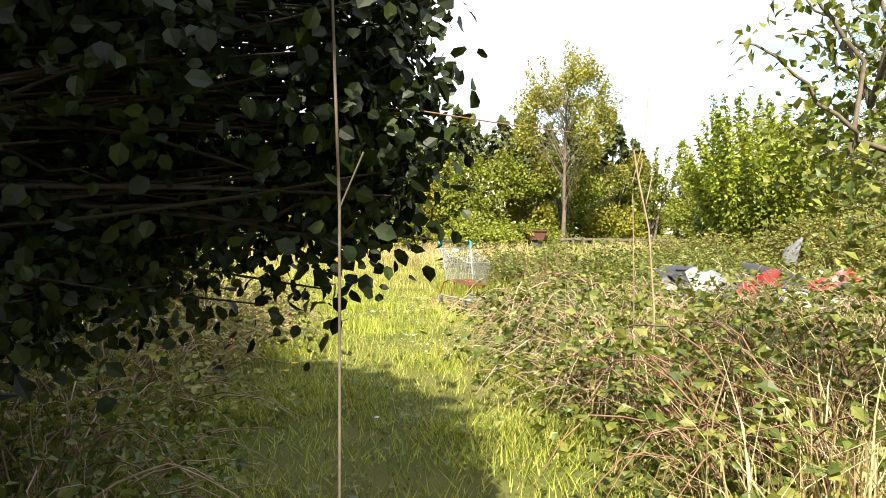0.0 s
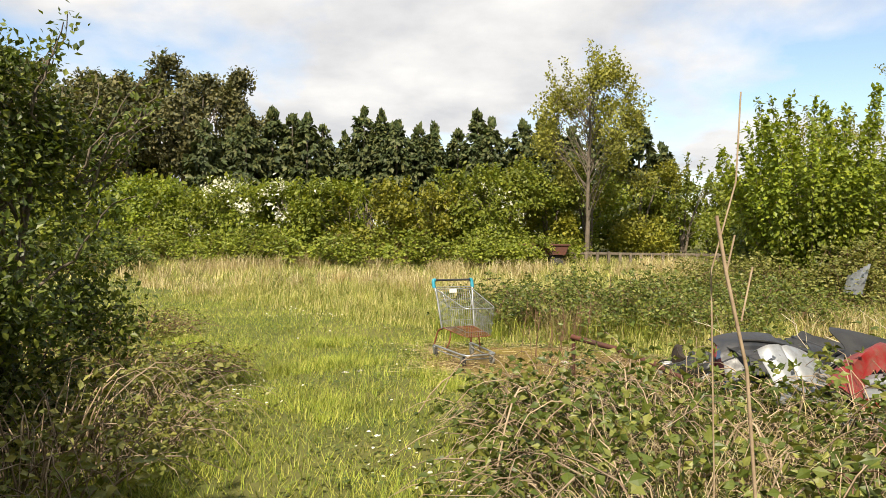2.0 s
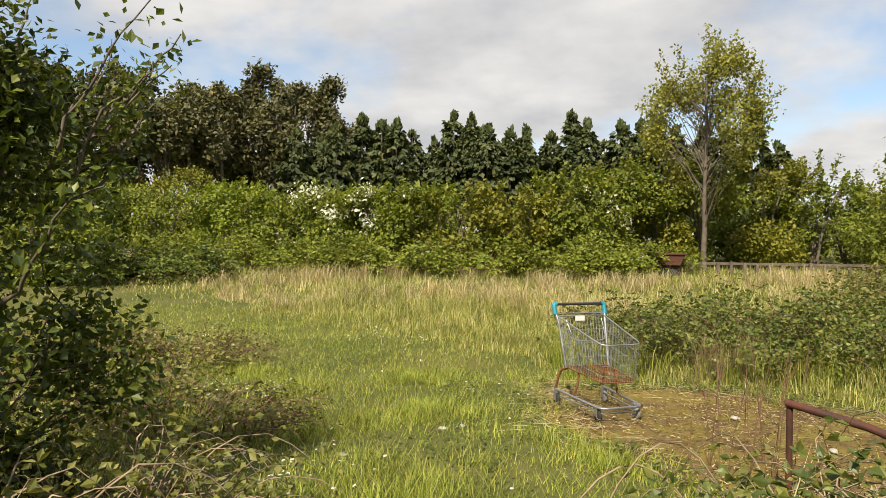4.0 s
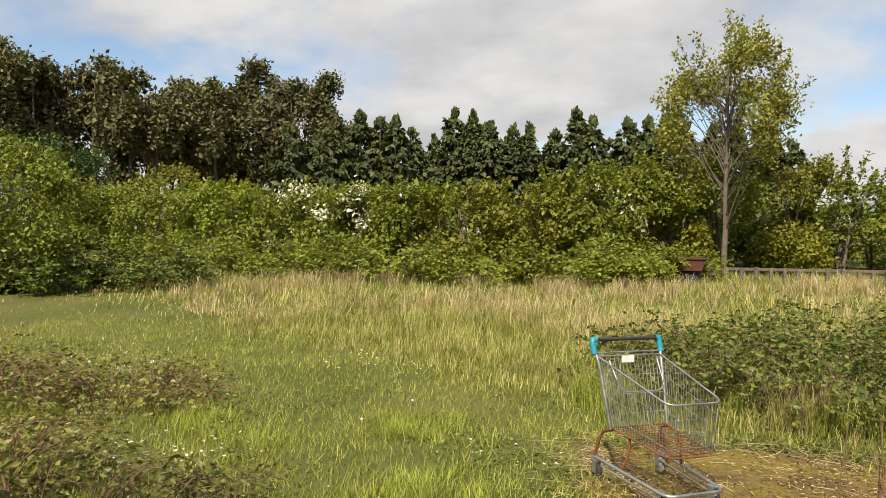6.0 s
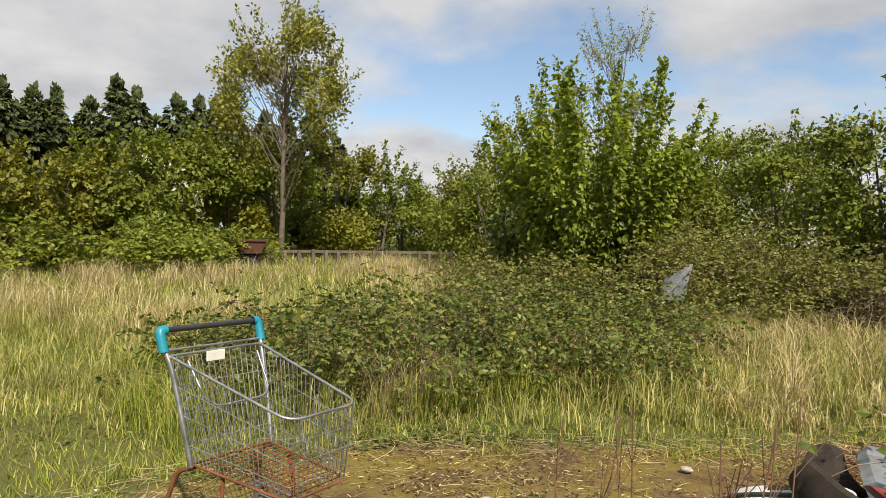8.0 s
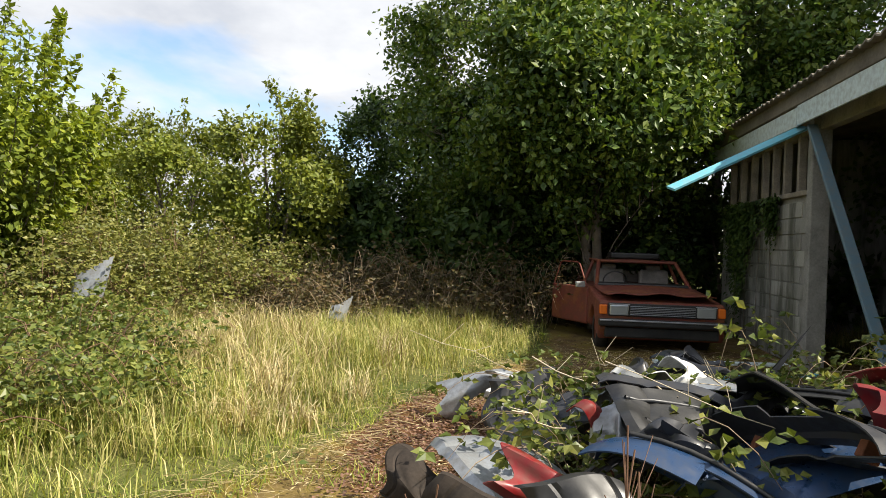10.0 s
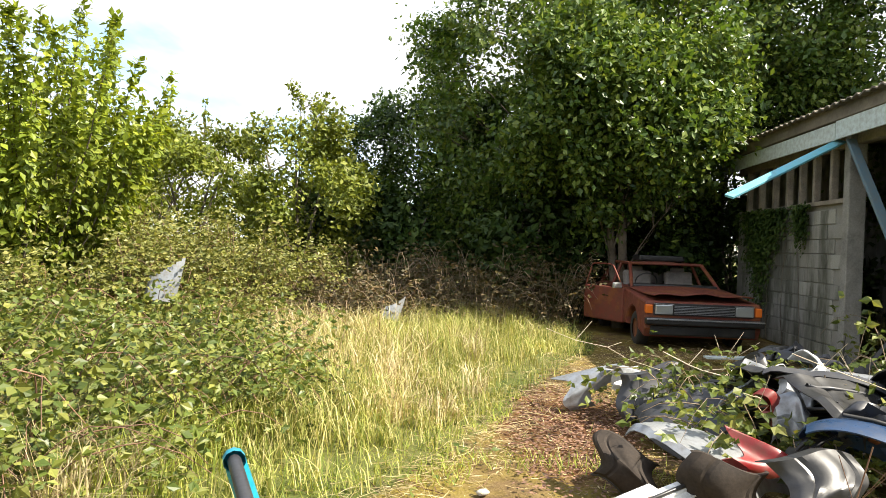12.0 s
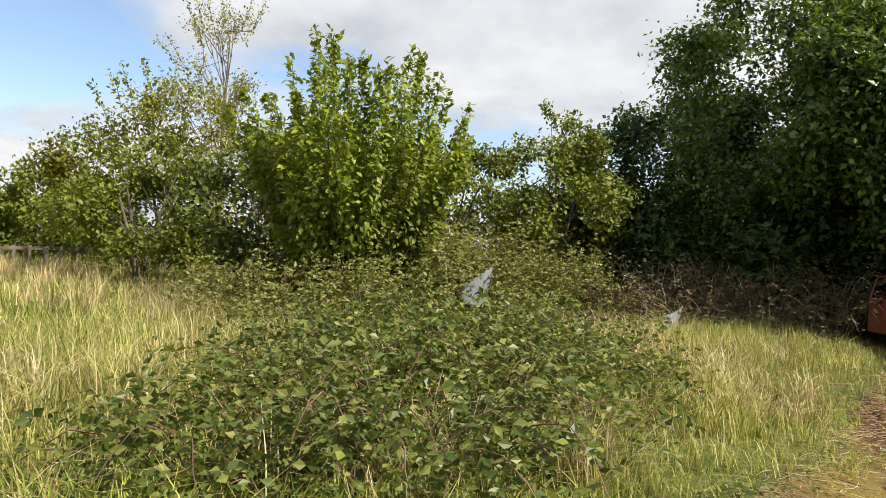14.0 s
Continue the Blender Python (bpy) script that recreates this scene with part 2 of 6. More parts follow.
def thing(name, m=None, label="", category="", group="", kind=""):
    """An Empty that carries a thing's parts."""
    ob = tagged(new(name), label, category, group, kind)
    ob.empty_display_size = 0.2
    if m is not None:
        ob.matrix_world = m
    return ob


def mesh_part(name, me, material, parent=None, label="", m=None):
    ob = new(name, me)
    if material is not None and not me.materials:
        me.materials.append(material)
    if parent is not None:
        ob.parent = parent
    if m is not None:
        ob.matrix_basis = m
    return tagged(ob, label)


def part(name, bm, material, parent=None, label="", m=None, smooth=False):
    me = bpy.data.meshes.new(name)
    if smooth:
        for f in bm.faces:
            f.smooth = True
    bm.to_mesh(me)
    bm.free()
    return mesh_part(name, me, material, parent, label, m)


def bm_box(sx, sy, sz, at=(0, 0, 0), bevel=0.0, bm=None, rot=None):
    bm = bm or bmesh.new()
    m = Matrix.Translation(at) @ (rot or Matrix()) @ Matrix.Diagonal((sx, sy, sz, 1))
    r = bmesh.ops.create_cube(bm, size=1.0, matrix=m)
    if bevel:
        es = list({e for v in r["verts"] for e in v.link_edges})
        bmesh.ops.bevel(bm, geom=es, offset=bevel, segments=2, profile=0.5, affect="EDGES")
    return bm


LEAF = {
    "diamond": (np.array([(0, 0, 0), (0.32, 0.45, 0.06), (0, 1, -0.05), (-0.32, 0.45, 0.06)]), np.array([(0, 1, 2, 3)])),
    "fold": (np.array([(0, 0, 0), (0.34, 0.4, 0.09), (0, 1, -0.08), (-0.34, 0.4, 0.09), (0, 0.45, 0.0)]), np.array([(0, 1, 2, 4), (0, 4, 2, 3)])),
    "round": (np.array([(0, 0, 0), (0.36, 0.25, 0.07), (0.36, 0.65, 0.07), (0, 1, -0.06), (-0.36, 0.65, 0.07), (-0.36, 0.25, 0.07), (0, 0.5, 0)]),
              np.array([(0, 1, 2, 6), (6, 2, 3, 4), (0, 6, 4, 5)])),
    "needle": (np.array([(0, 0, 0), (0.13, 0.5, 0.03), (0, 1, -0.12), (-0.13, 0.5, 0.03)]), np.array([(0, 1, 2, 3)])),
}


def unit(a):
    return a / np.maximum(np.linalg.norm(a, axis=1, keepdims=True), 1e-9)


def leaf_geo(places, ways, ups, sizes, shape="fold"):
    """Leaves at those places: each grows along its way, its face turned up."""
    tv, tf = LEAF[shape]
    y = unit(ways)
    x = unit(np.cross(y, ups))
    z = np.cross(x, y)
    s = sizes[:, None, None]
    v = places[:, None, :] + s * (tv[None, :, 0:1] * x[:, None, :] + tv[None, :, 1:2] * y[:, None, :] + tv[None, :, 2:3] * z[:, None, :])
    f = tf[None] + (np.arange(len(places)) * len(tv))[:, None, None]
    return v.reshape(-1, 3), f.reshape(-1, tf.shape[1])


def tube_geo(paths, radii, sides=4):
    """Tubes along many lines of equal length: paths (n, k, 3), radii (n, k)."""
    n, k, _ = paths.shape
    d = unit(np.gradient(paths, axis=1).reshape(-1, 3)).reshape(n, k, 3)
    ref = np.where(np.abs(d[:, :1, 2:3]) > 0.8, np.array([1.0, 0.2, 0]), np.array([0.1, 0.2, 1.0]))
    a = unit(np.cross(d, np.broadcast_to(ref, d.shape)).reshape(-1, 3)).reshape(n, k, 3)
    b = np.cross(d, a)
    ang = np.arange(sides) * 2 * np.pi / sides
    ring = paths[:, :, None, :] + radii[:, :, None, None] * (np.cos(ang)[None, None, :, None] * a[:, :, None, :] + np.sin(ang)[None, None, :, None] * b[:, :, None, :])
    idx = np.arange(n * k * sides).reshape(n, k, sides)
    nxt = np.roll(idx, -1, axis=2)
    f = np.stack([idx[:, :-1], nxt[:, :-1], nxt[:, 1:], idx[:, 1:]], axis=-1).reshape(-1, 4)
    return ring.reshape(-1, 3), f


def bezier(a, b, c, k):
    t = np.linspace(0, 1, k)[None, :, None]
    return (1 - t) ** 2 * a[:, None] + 2 * t * (1 - t) * b[:, None] + t ** 2 * c[:, None]


def wobble(p, amount, rng):
    """Crooked growth: shifts that grow along each line."""
    n, k, _ = p.shape
    j = np.cumsum(rng.normal(0, amount, (n, k, 3)), axis=1)
    return p + j - j[:, :1]


# ---- ground ----
DIRT = np.array([(0.1, 10.8), (0.15, 12.3), (2.0, 12.45), (4.0, 11.5), (7.0, 10.5), (9.9, 9.5), (14.0, 9.4), (14.5, 5.0), (6.0, 5.0), (4.2, 7.0), (2.6, 8.6), (1.2, 9.4)])


def poly_dist(x, y, poly):
    """Distance to a polygon, minus inside."""
    d = np.full(x.shape, 1e9)
    inside = np.zeros(x.shape, bool)
    for (ax, ay), (bx, by) in zip(poly, np.roll(poly, -1, axis=0)):
        ex, ey = bx - ax, by - ay
        t = np.clip(((x - ax) * ex + (y - ay) * ey) / (ex * ex + ey * ey), 0, 1)
        d = np.minimum(d, np.hypot(x - ax - t * ex, y - ay - t * ey))
        cross = ((ay > y) != (by > y)) & (x < ex * (y - ay) / (ey if ey else 1e-9) + ax)
        inside ^= cross
    return np.where(inside, -d, d)


def height(x, y):
    """The lie of the land: nearly level, rising gently past the field and to the left."""
    x, y = np.asarray(x, float), np.asarray(y, float)
    far = np.clip(y - 13, 0, 45)
    z = 0.028 * far + 0.0004 * far ** 2
    z = z + 0.012 * np.clip(-x - 3, 0, 40) * np.clip((y - 10) / 20, 0, 1)
    z = z * np.clip(1 - (x - 6) / 40, 0.2, 1)
    z = z + 0.03 * np.sin(x * 0.9 + 1) * np.sin(y * 0.7) + 0.015 * np.sin(x * 2.3) * np.sin(y * 2.9 + 1)
    return z


def ground_z(x, y):
    return float(height(np.array([x]), np.array([y]))[0])


def build_ground():
    def axis(lo, hi, step, reach):
        mid = np.arange(lo, hi + step / 2, step)
        out = np.geomspace(1.0, reach, 26)
        return np.concatenate([lo - out[::-1], mid, hi + out])
    gx, gy = axis(-12, 16, 0.2, 1500), axis(-4, 32, 0.2, 1500)
    X, Y = np.meshgrid(gx, gy)
    Z = height(X, Y)
    nx, ny = len(gx), len(gy)
    idx = np.arange(nx * ny).reshape(ny, nx)
    f = np.stack([idx[:-1, :-1], idx[:-1, 1:], idx[1:, 1:], idx[1:, :-1]], axis=-1).reshape(-1, 4)
    d = poly_dist(X, Y, DIRT)
    Z = Z - 0.03 * np.clip(0.5 - d * 2, 0, 1) + np.where(d < 0, RNG.normal(0, 0.006, X.shape), 0)
    me = raw_mesh("ground", np.stack([X, Y, Z], -1).reshape(-1, 3), [f], True)
    bare = me.attributes.new("bare", "FLOAT", "POINT")
    bare.data.foreach_set("value", np.clip(0.5 - d * 1.6, 0, 1).ravel().astype(np.float32))
    chips = me.attributes.new("chips", "FLOAT", "POINT")
    cd = np.hypot((X - 5.3) / 1.7, (Y - 10.5) / 0.7)
    chips.data.foreach_set("value", np.clip((1.15 - cd) * 2, 0, 1).ravel().astype(np.float32))
    ob = mesh_part("ground", me, M["ground"])
    tagged(ob, "rough field of grass with a bare brown earth patch", "ground", kind="structure")


build_ground()


# ---- grass ----
def blade_geo(x, y, z, h, w, lean, rng, flat=False):
    """Bent blades: two quads' width at the root, a point at the tip."""
    n = len(x)
    a = rng.uniform(0, 2 * np.pi, n)
    d = np.stack([np.cos(a), np.sin(a), np.zeros(n)], 1)
    s = np.stack([-np.sin(a), np.cos(a), np.zeros(n)], 1)
    base = np.stack([x, y, z - 0.01], 1)
    mid = base + d * (h * lean * 0.35)[:, None] + np.array([0, 0, 1.0]) * (h * 0.6)[:, None]
    tip = base + d * (h * lean)[:, None] + np.array([0, 0, 1.0]) * (h * (1 - 0.3 * lean))[:, None]
    w = w[:, None]
    v = np.stack([base - s * w, base + s * w, mid + s * w * 0.75, mid - s * w * 0.75, tip], 1)
    if flat:
        v = np.stack([base - s * w, base + s * w, tip], 1)
        return v.reshape(-1, 3), np.zeros((0, 4), int), (np.arange(n) * 3)[:, None] + np.array([[0, 1, 2]])
    i = (np.arange(n) * 5)[:, None]
    quads, tris = i + np.array([[0, 1, 2, 3]]), i + np.array([[3, 2, 4]])
    return v.reshape(-1, 3), quads, tris


def grass_field(name, label, n, region, hrange, width, mat, keep, rng, tuft=0, lean=(0.1, 0.7), high=0.75, flat=False):
    """Grass strewn over a region where keep(x, y) gives the chance; in tufts if asked."""
    x0, x1, y0, y1 = region
    m = n if not tuft else n // tuft
    x, y = rng.uniform(x0, x1, m * 9), rng.uniform(y0, y1, m * 9)
    ok = rng.uniform(size=m * 9) < keep(x, y)
    x, y = x[ok][:m], y[ok][:m]
    hs = rng.uniform(0.65, 1.15, len(x))
    if tuft:
        x, y, hs = np.repeat(x, tuft), np.repeat(y, tuft), np.repeat(hs, tuft)
        x, y = x + rng.normal(0, 0.07, len(x)), y + rng.normal(0, 0.07, len(x))
    h = rng.uniform(*hrange, len(x)) * hs * (1 - high + high * rank(x, y))
    v, q, t = blade_geo(x, y, height(x, y), h, width * rng.uniform(0.6, 1.3, len(x)), rng.uniform(*lean, len(x)), rng, flat)
    ob = mesh_part(name, raw_mesh(name, v, [q, t]), mat)
    return tagged(ob, label, "grass", kind="stuff")


def vnoise(x, y, s, seed=0):
    """Smooth drifts between 0 and 1."""
    return 0.5 + 0.25 * (np.sin(x * s + seed + 1.3 * np.sin(y * s * 0.7 + seed)) + np.sin(y * s * 1.1 + 2 * seed + 1.7 * np.sin(x * s * 0.6)))


def path_side(x, y):
    """Distance from the trodden, shorter turf."""
    return poly_dist(x, y, np.array([(-0.9, -3), (0.95, -3), (0.95, 3.5), (0.65, 6.5), (0.5, 10.5), (-0.3, 12.9), (-2.7, 15), (-8, 18.3), (-14, 22), (-15, 20), (-8, 14), (-4.9, 10.4), (-1.9, 7.5), (-1.2, 3.5)]))


def keep_short(x, y):
    d = poly_dist(x, y, DIRT)
    strip = np.exp(-((x - 4.0 - 0.1 * np.sin(y * 3)) / 0.17) ** 2) * (y > 9.9) * (y < 11.7) * 0.9
    return np.maximum(np.where(d > -0.35 + 0.5 * vnoise(x, y, 4, 2), 1.0, 0.012), strip) * np.clip(1.4 - np.hypot(x, y - 6) / 24, 0.2, 1)


def rank(x, y):
    """How high the uncut grass stands: nil on the trodden turf, rising away from it and from the bare earth."""
    return np.clip(path_side(x, y) / 3.2, 0, 1) * np.clip((poly_dist(x, y, DIRT) + 0.1) / 1.4, 0.25, 1)


def keep_tall(x, y):
    d = poly_dist(x, y, DIRT)
    return np.clip(rank(x, y) * 2.5, 0, 1) * (d > 0.05) * (0.25 + 0.75 * vnoise(x, y, 1.9, 4))


def keep_straw(x, y):
    return keep_tall(x, y) * np.clip(vnoise(x, y, 0.9, 1) * 2.2 - 0.85, 0.02, 1) * (rank(x, y) > 0.25)


grass_field("lawn_grass", "short green turf grass with daisies", 200000, (-9, 6, 0.4, 18), (0.04, 0.13), 0.0042, M["grass"], keep_short, np.random.default_rng(1), lean=(0.3, 1.2), high=0.0, flat=True)
grass_field("far_grass", "green and straw meadow grass on the far field", 90000, (-24, 18, 14, 31), (0.14, 0.42), 0.011, M["mixed"], lambda x, y: keep_tall(x, y) + 0.2, np.random.default_rng(2), lean=(0.3, 1.0), flat=True)
grass_field("tall_grass", "tall uncut green grass beside the earth patch", 92000, (-6, 13, 2.5, 19), (0.25, 0.6), 0.0042, M["mixed"], keep_tall, np.random.default_rng(3), tuft=16, lean=(0.2, 1.0))
grass_field("dry_grass", "dry straw-coloured tufts of last year's grass", 48000, (-15, 17, 3, 29), (0.3, 0.72), 0.0055, M["straw"], keep_straw, np.random.default_rng(4), tuft=30, lean=(0.2, 1.15), flat=False)

grass_field("turf_tufts", "darker green tufts in the short turf", 64000, (-6, 1.6, 1.5, 13), (0.09, 0.2), 0.0035, M["grass"], lambda x, y: (poly_dist(x, y, DIRT) > 0.1) * np.clip(vnoise(x, y, 3.1, 5) * 2.4 - 1.1, 0.05, 1), np.random.default_rng(5), tuft=18, lean=(0.3, 1.1), high=0.0, flat=True)

grass_field("long_grass", "long green grass standing round the bramble mound", 11000, (0.2, 6.0, 12.9, 15.2), (0.25, 0.6), 0.0038, M["grass"], lambda x, y: (poly_dist(x, y, DIRT) > 0.12) * (path_side(x, y) > 0.1) * (0.25 + 0.75 * vnoise(x, y, 2.3, 7)), np.random.default_rng(6), tuft=22, lean=(0.2, 1.0), high=0.0)
grass_field("pale_grass", "bleached straw tufts round the bramble mound", 4200, (0.3, 6.0, 12.9, 15.0), (0.35, 0.75), 0.0036, M["straw"], lambda x, y: (poly_dist(x, y, DIRT) > 0.12) * (path_side(x, y) > 0.1) * np.clip(vnoise(x, y, 2.9, 3) * 2 - 0.9, 0, 1), np.random.default_rng(8), tuft=26, lean=(0.2, 1.1), high=0.0)

grass_field("dry_stems", "tall bleached grass stems standing among the near brambles", 3600, (0.95, 3.6, 2.6, 7.6), (0.5, 0.95), 0.003, M["straw"], lambda x, y: (path_side(x, y) > 0.05) * np.clip(vnoise(x, y, 3.3, 2) * 2 - 0.6, 0, 1), np.random.default_rng(14), tuft=14, lean=(0.25, 1.15), high=0.0)


def litter(name, label, n, region, keep, length, mat, rng, thick=0.0022, rise=0.02, category="litter"):
    """Loose stems lying flat on the ground."""
    x0, x1, y0, y1 = region
    x, y = rng.uniform(x0, x1, n * 4), rng.uniform(y0, y1, n * 4)
    ok = rng.uniform(size=n * 4) < keep(x, y)
    x, y = x[ok][:n], y[ok][:n]
    a = rng.uniform(0, 6.283, len(x))
    ln = rng.uniform(*length, len(x))
    z = height(x, y) - 0.02 + rng.uniform(0, rise, len(x))
    p0 = np.stack([x, y, z], 1)
    d = np.stack([np.cos(a), np.sin(a), rng.normal(0, 0.06, len(x))], 1) * ln[:, None]
    line = bezier(p0, p0 + d * 0.5 + rng.normal(0, 0.15, d.shape) * ln[:, None] * np.array([1, 1, 0.3]), p0 + d, 4)
    line[:, :, 2] = np.maximum(line[:, :, 2], height(line[:, :, 0], line[:, :, 1]) - 0.022)
    v, f = tube_geo(line, np.full(line.shape[:2], thick) * rng.uniform(0.6, 1.5, (len(x), 1)), 3)
    return tagged(mesh_part(name, raw_mesh(name, v, [f]), mat), label, category, kind="stuff")


def on_dirt(x, y):
    return np.clip(-poly_dist(x, y, DIRT) * 3 + 0.7, 0, 1) * (0.15 + 0.85 * vnoise(x, y, 2.6, 3))


litter("straw_litter", "dry straw stems strewn over the bare earth", 3000, (0, 11, 6, 13), on_dirt, (0.03, 0.15), M["straw"], np.random.default_rng(31), 0.0015)
litter("twig_litter", "small brown twigs strewn over the bare earth", 1300, (0, 11, 6, 13), on_dirt, (0.04, 0.2), M["cane_red"], np.random.default_rng(32), 0.0024)
litter("matted_straw", "matted dead grass at the edge of the earth patch", 2200, (-0.5, 9, 10, 13.5), lambda x, y: np.exp(-(poly_dist(x, y, DIRT) / 0.3) ** 2), (0.1, 0.3), M["straw"], np.random.default_rng(33), 0.0015, 0.06)


def leaf_litter(name, label, n, region, keep, size, mat, rng, shape="diamond", lift=(0.0, 0.02), category="litter"):
    x0, x1, y0, y1 = region
    x, y = rng.uniform(x0, x1, n * 4), rng.uniform(y0, y1, n * 4)
    ok = rng.uniform(size=n * 4) < keep(x, y)
    x, y = x[ok][:n], y[ok][:n]
    p = np.stack([x, y, height(x, y) - 0.012 + rng.uniform(*lift, len(x))], 1)
    w = rng.normal(0, 1, p.shape) * np.array([1, 1, 0.15])
    v, f = leaf_geo(p, w, rng.normal(0, 0.25, p.shape) + np.array([0, 0, 1.0]), rng.uniform(*size, len(x)), shape)
    return tagged(mesh_part(name, raw_mesh(name, v, [f]), mat), label, category, kind="stuff")


leaf_litter("dead_leaves", "dead brown leaves on the bare earth", 9000, (0, 11, 6, 13), on_dirt, (0.012, 0.04), M["bramble_red"], np.random.default_rng(34))
leaf_litter("straw_chaff", "short bits of straw over the bare earth", 9000, (0, 10, 7, 13), on_dirt, (0.012, 0.055), M["straw"], np.random.default_rng(39), "needle")
leaf_litter("wood_chips", "red-brown wood chips on the bare earth", 6000, (3, 9.5, 8.8, 11), lambda x, y: np.clip(1.4 - np.hypot((x - 5.3) / 1.7, (y - 10.5) / 0.7), 0, 1) * (poly_dist(x, y, DIRT) < 0.1), (0.015, 0.045), M["cane_red"], np.random.default_rng(38))
leaf_litter("ground_ivy", "low green leaves creeping over the earth's edge", 5000, (0.5, 11, 9, 13.3), lambda x, y: np.exp(-((poly_dist(x, y, DIRT) - 0.05) / 0.18) ** 2) * np.clip(vnoise(x, y, 2.1, 8) * 1.8 - 0.5, 0, 1), (0.03, 0.07), M["bramble"], np.random.default_rng(35), "fold", (0.01, 0.12), "weeds")


def daisy_keep(x, y):
    return (path_side(x, y) < 0.6) * (poly_dist(x, y, DIRT) > 0.1) * np.clip(vnoise(x, y, 1.7, 6) * 3.2 - 1.9, 0.03, 1)


leaf_litter("daisies", "white daisies scattered through the short turf", 1500, (-9, 1.0, 4.5, 17), daisy_keep, (0.022, 0.04), M["blossom"], np.random.default_rng(36), "round", (0.07, 0.13), "flowers")
leaf_litter("turf_weeds", "broad-leaved weeds in the short turf", 9000, (-7, 2, 1.5, 14), lambda x, y: (poly_dist(x, y, DIRT) > 0.0) * np.clip(vnoise(x, y, 2.7, 9) * 2 - 0.8, 0, 1), (0.02, 0.055), M["bramble"], np.random.default_rng(37), "fold", (0.01, 0.09), "weeds")

# ---- plants ----
def crown_clumps(n, centre, radii, rng, shell=0.55, rough=0.22, floor_z=None):
    """Clump centres on the skins of many boughs that fill an ellipsoid, so that the crown billows and leaves gaps."""
    lumps = max(7, n // 19)
    ld = unit(rng.normal(size=(lumps, 3)))
    lc = ld * (0.25 + 0.57 * rng.uniform(size=lumps) ** 0.5)[:, None]
    lr = rng.uniform(0.20, 0.37, lumps) * (1 + rough * rng.normal(0, 0.5, lumps))
    which = rng.integers(0, lumps, n)
    d = unit(unit(rng.normal(size=(n, 3))) + ld[which] * 0.9 + np.array([0, 0, 0.35]))
    r = lr[which] * (1 - (1 - shell) * rng.uniform(size=n) ** 1.5)
    p = centre + (lc[which] + d * r[:, None]) * radii
    if floor_z is not None:
        p[:, 2] = np.where(p[:, 2] < floor_z, floor_z + rng.uniform(0, 0.4, n), p[:, 2])
    return p, d


def clump_leaves(p, d, per, spread, size, rng, shape="fold", droop=0.0, upward=0.3, form=0.9):
    """Leaves round each clump, their faces turned outwards and to the sky."""
    n = len(p) * per
    out = np.repeat(d, per, 0)
    q = np.repeat(p, per, 0) + rng.normal(0, 1, (n, 3)) * spread
    way = out * 0.3 + rng.normal(0, 0.8, (n, 3)) + np.array([0, 0, upward - droop - 0.35])
    up = out * form + rng.normal(0, 0.45, (n, 3)) + np.array([0, 0, 0.55])
    return leaf_geo(q, way, up, size * rng.uniform(0.6, 1.3, n), shape)


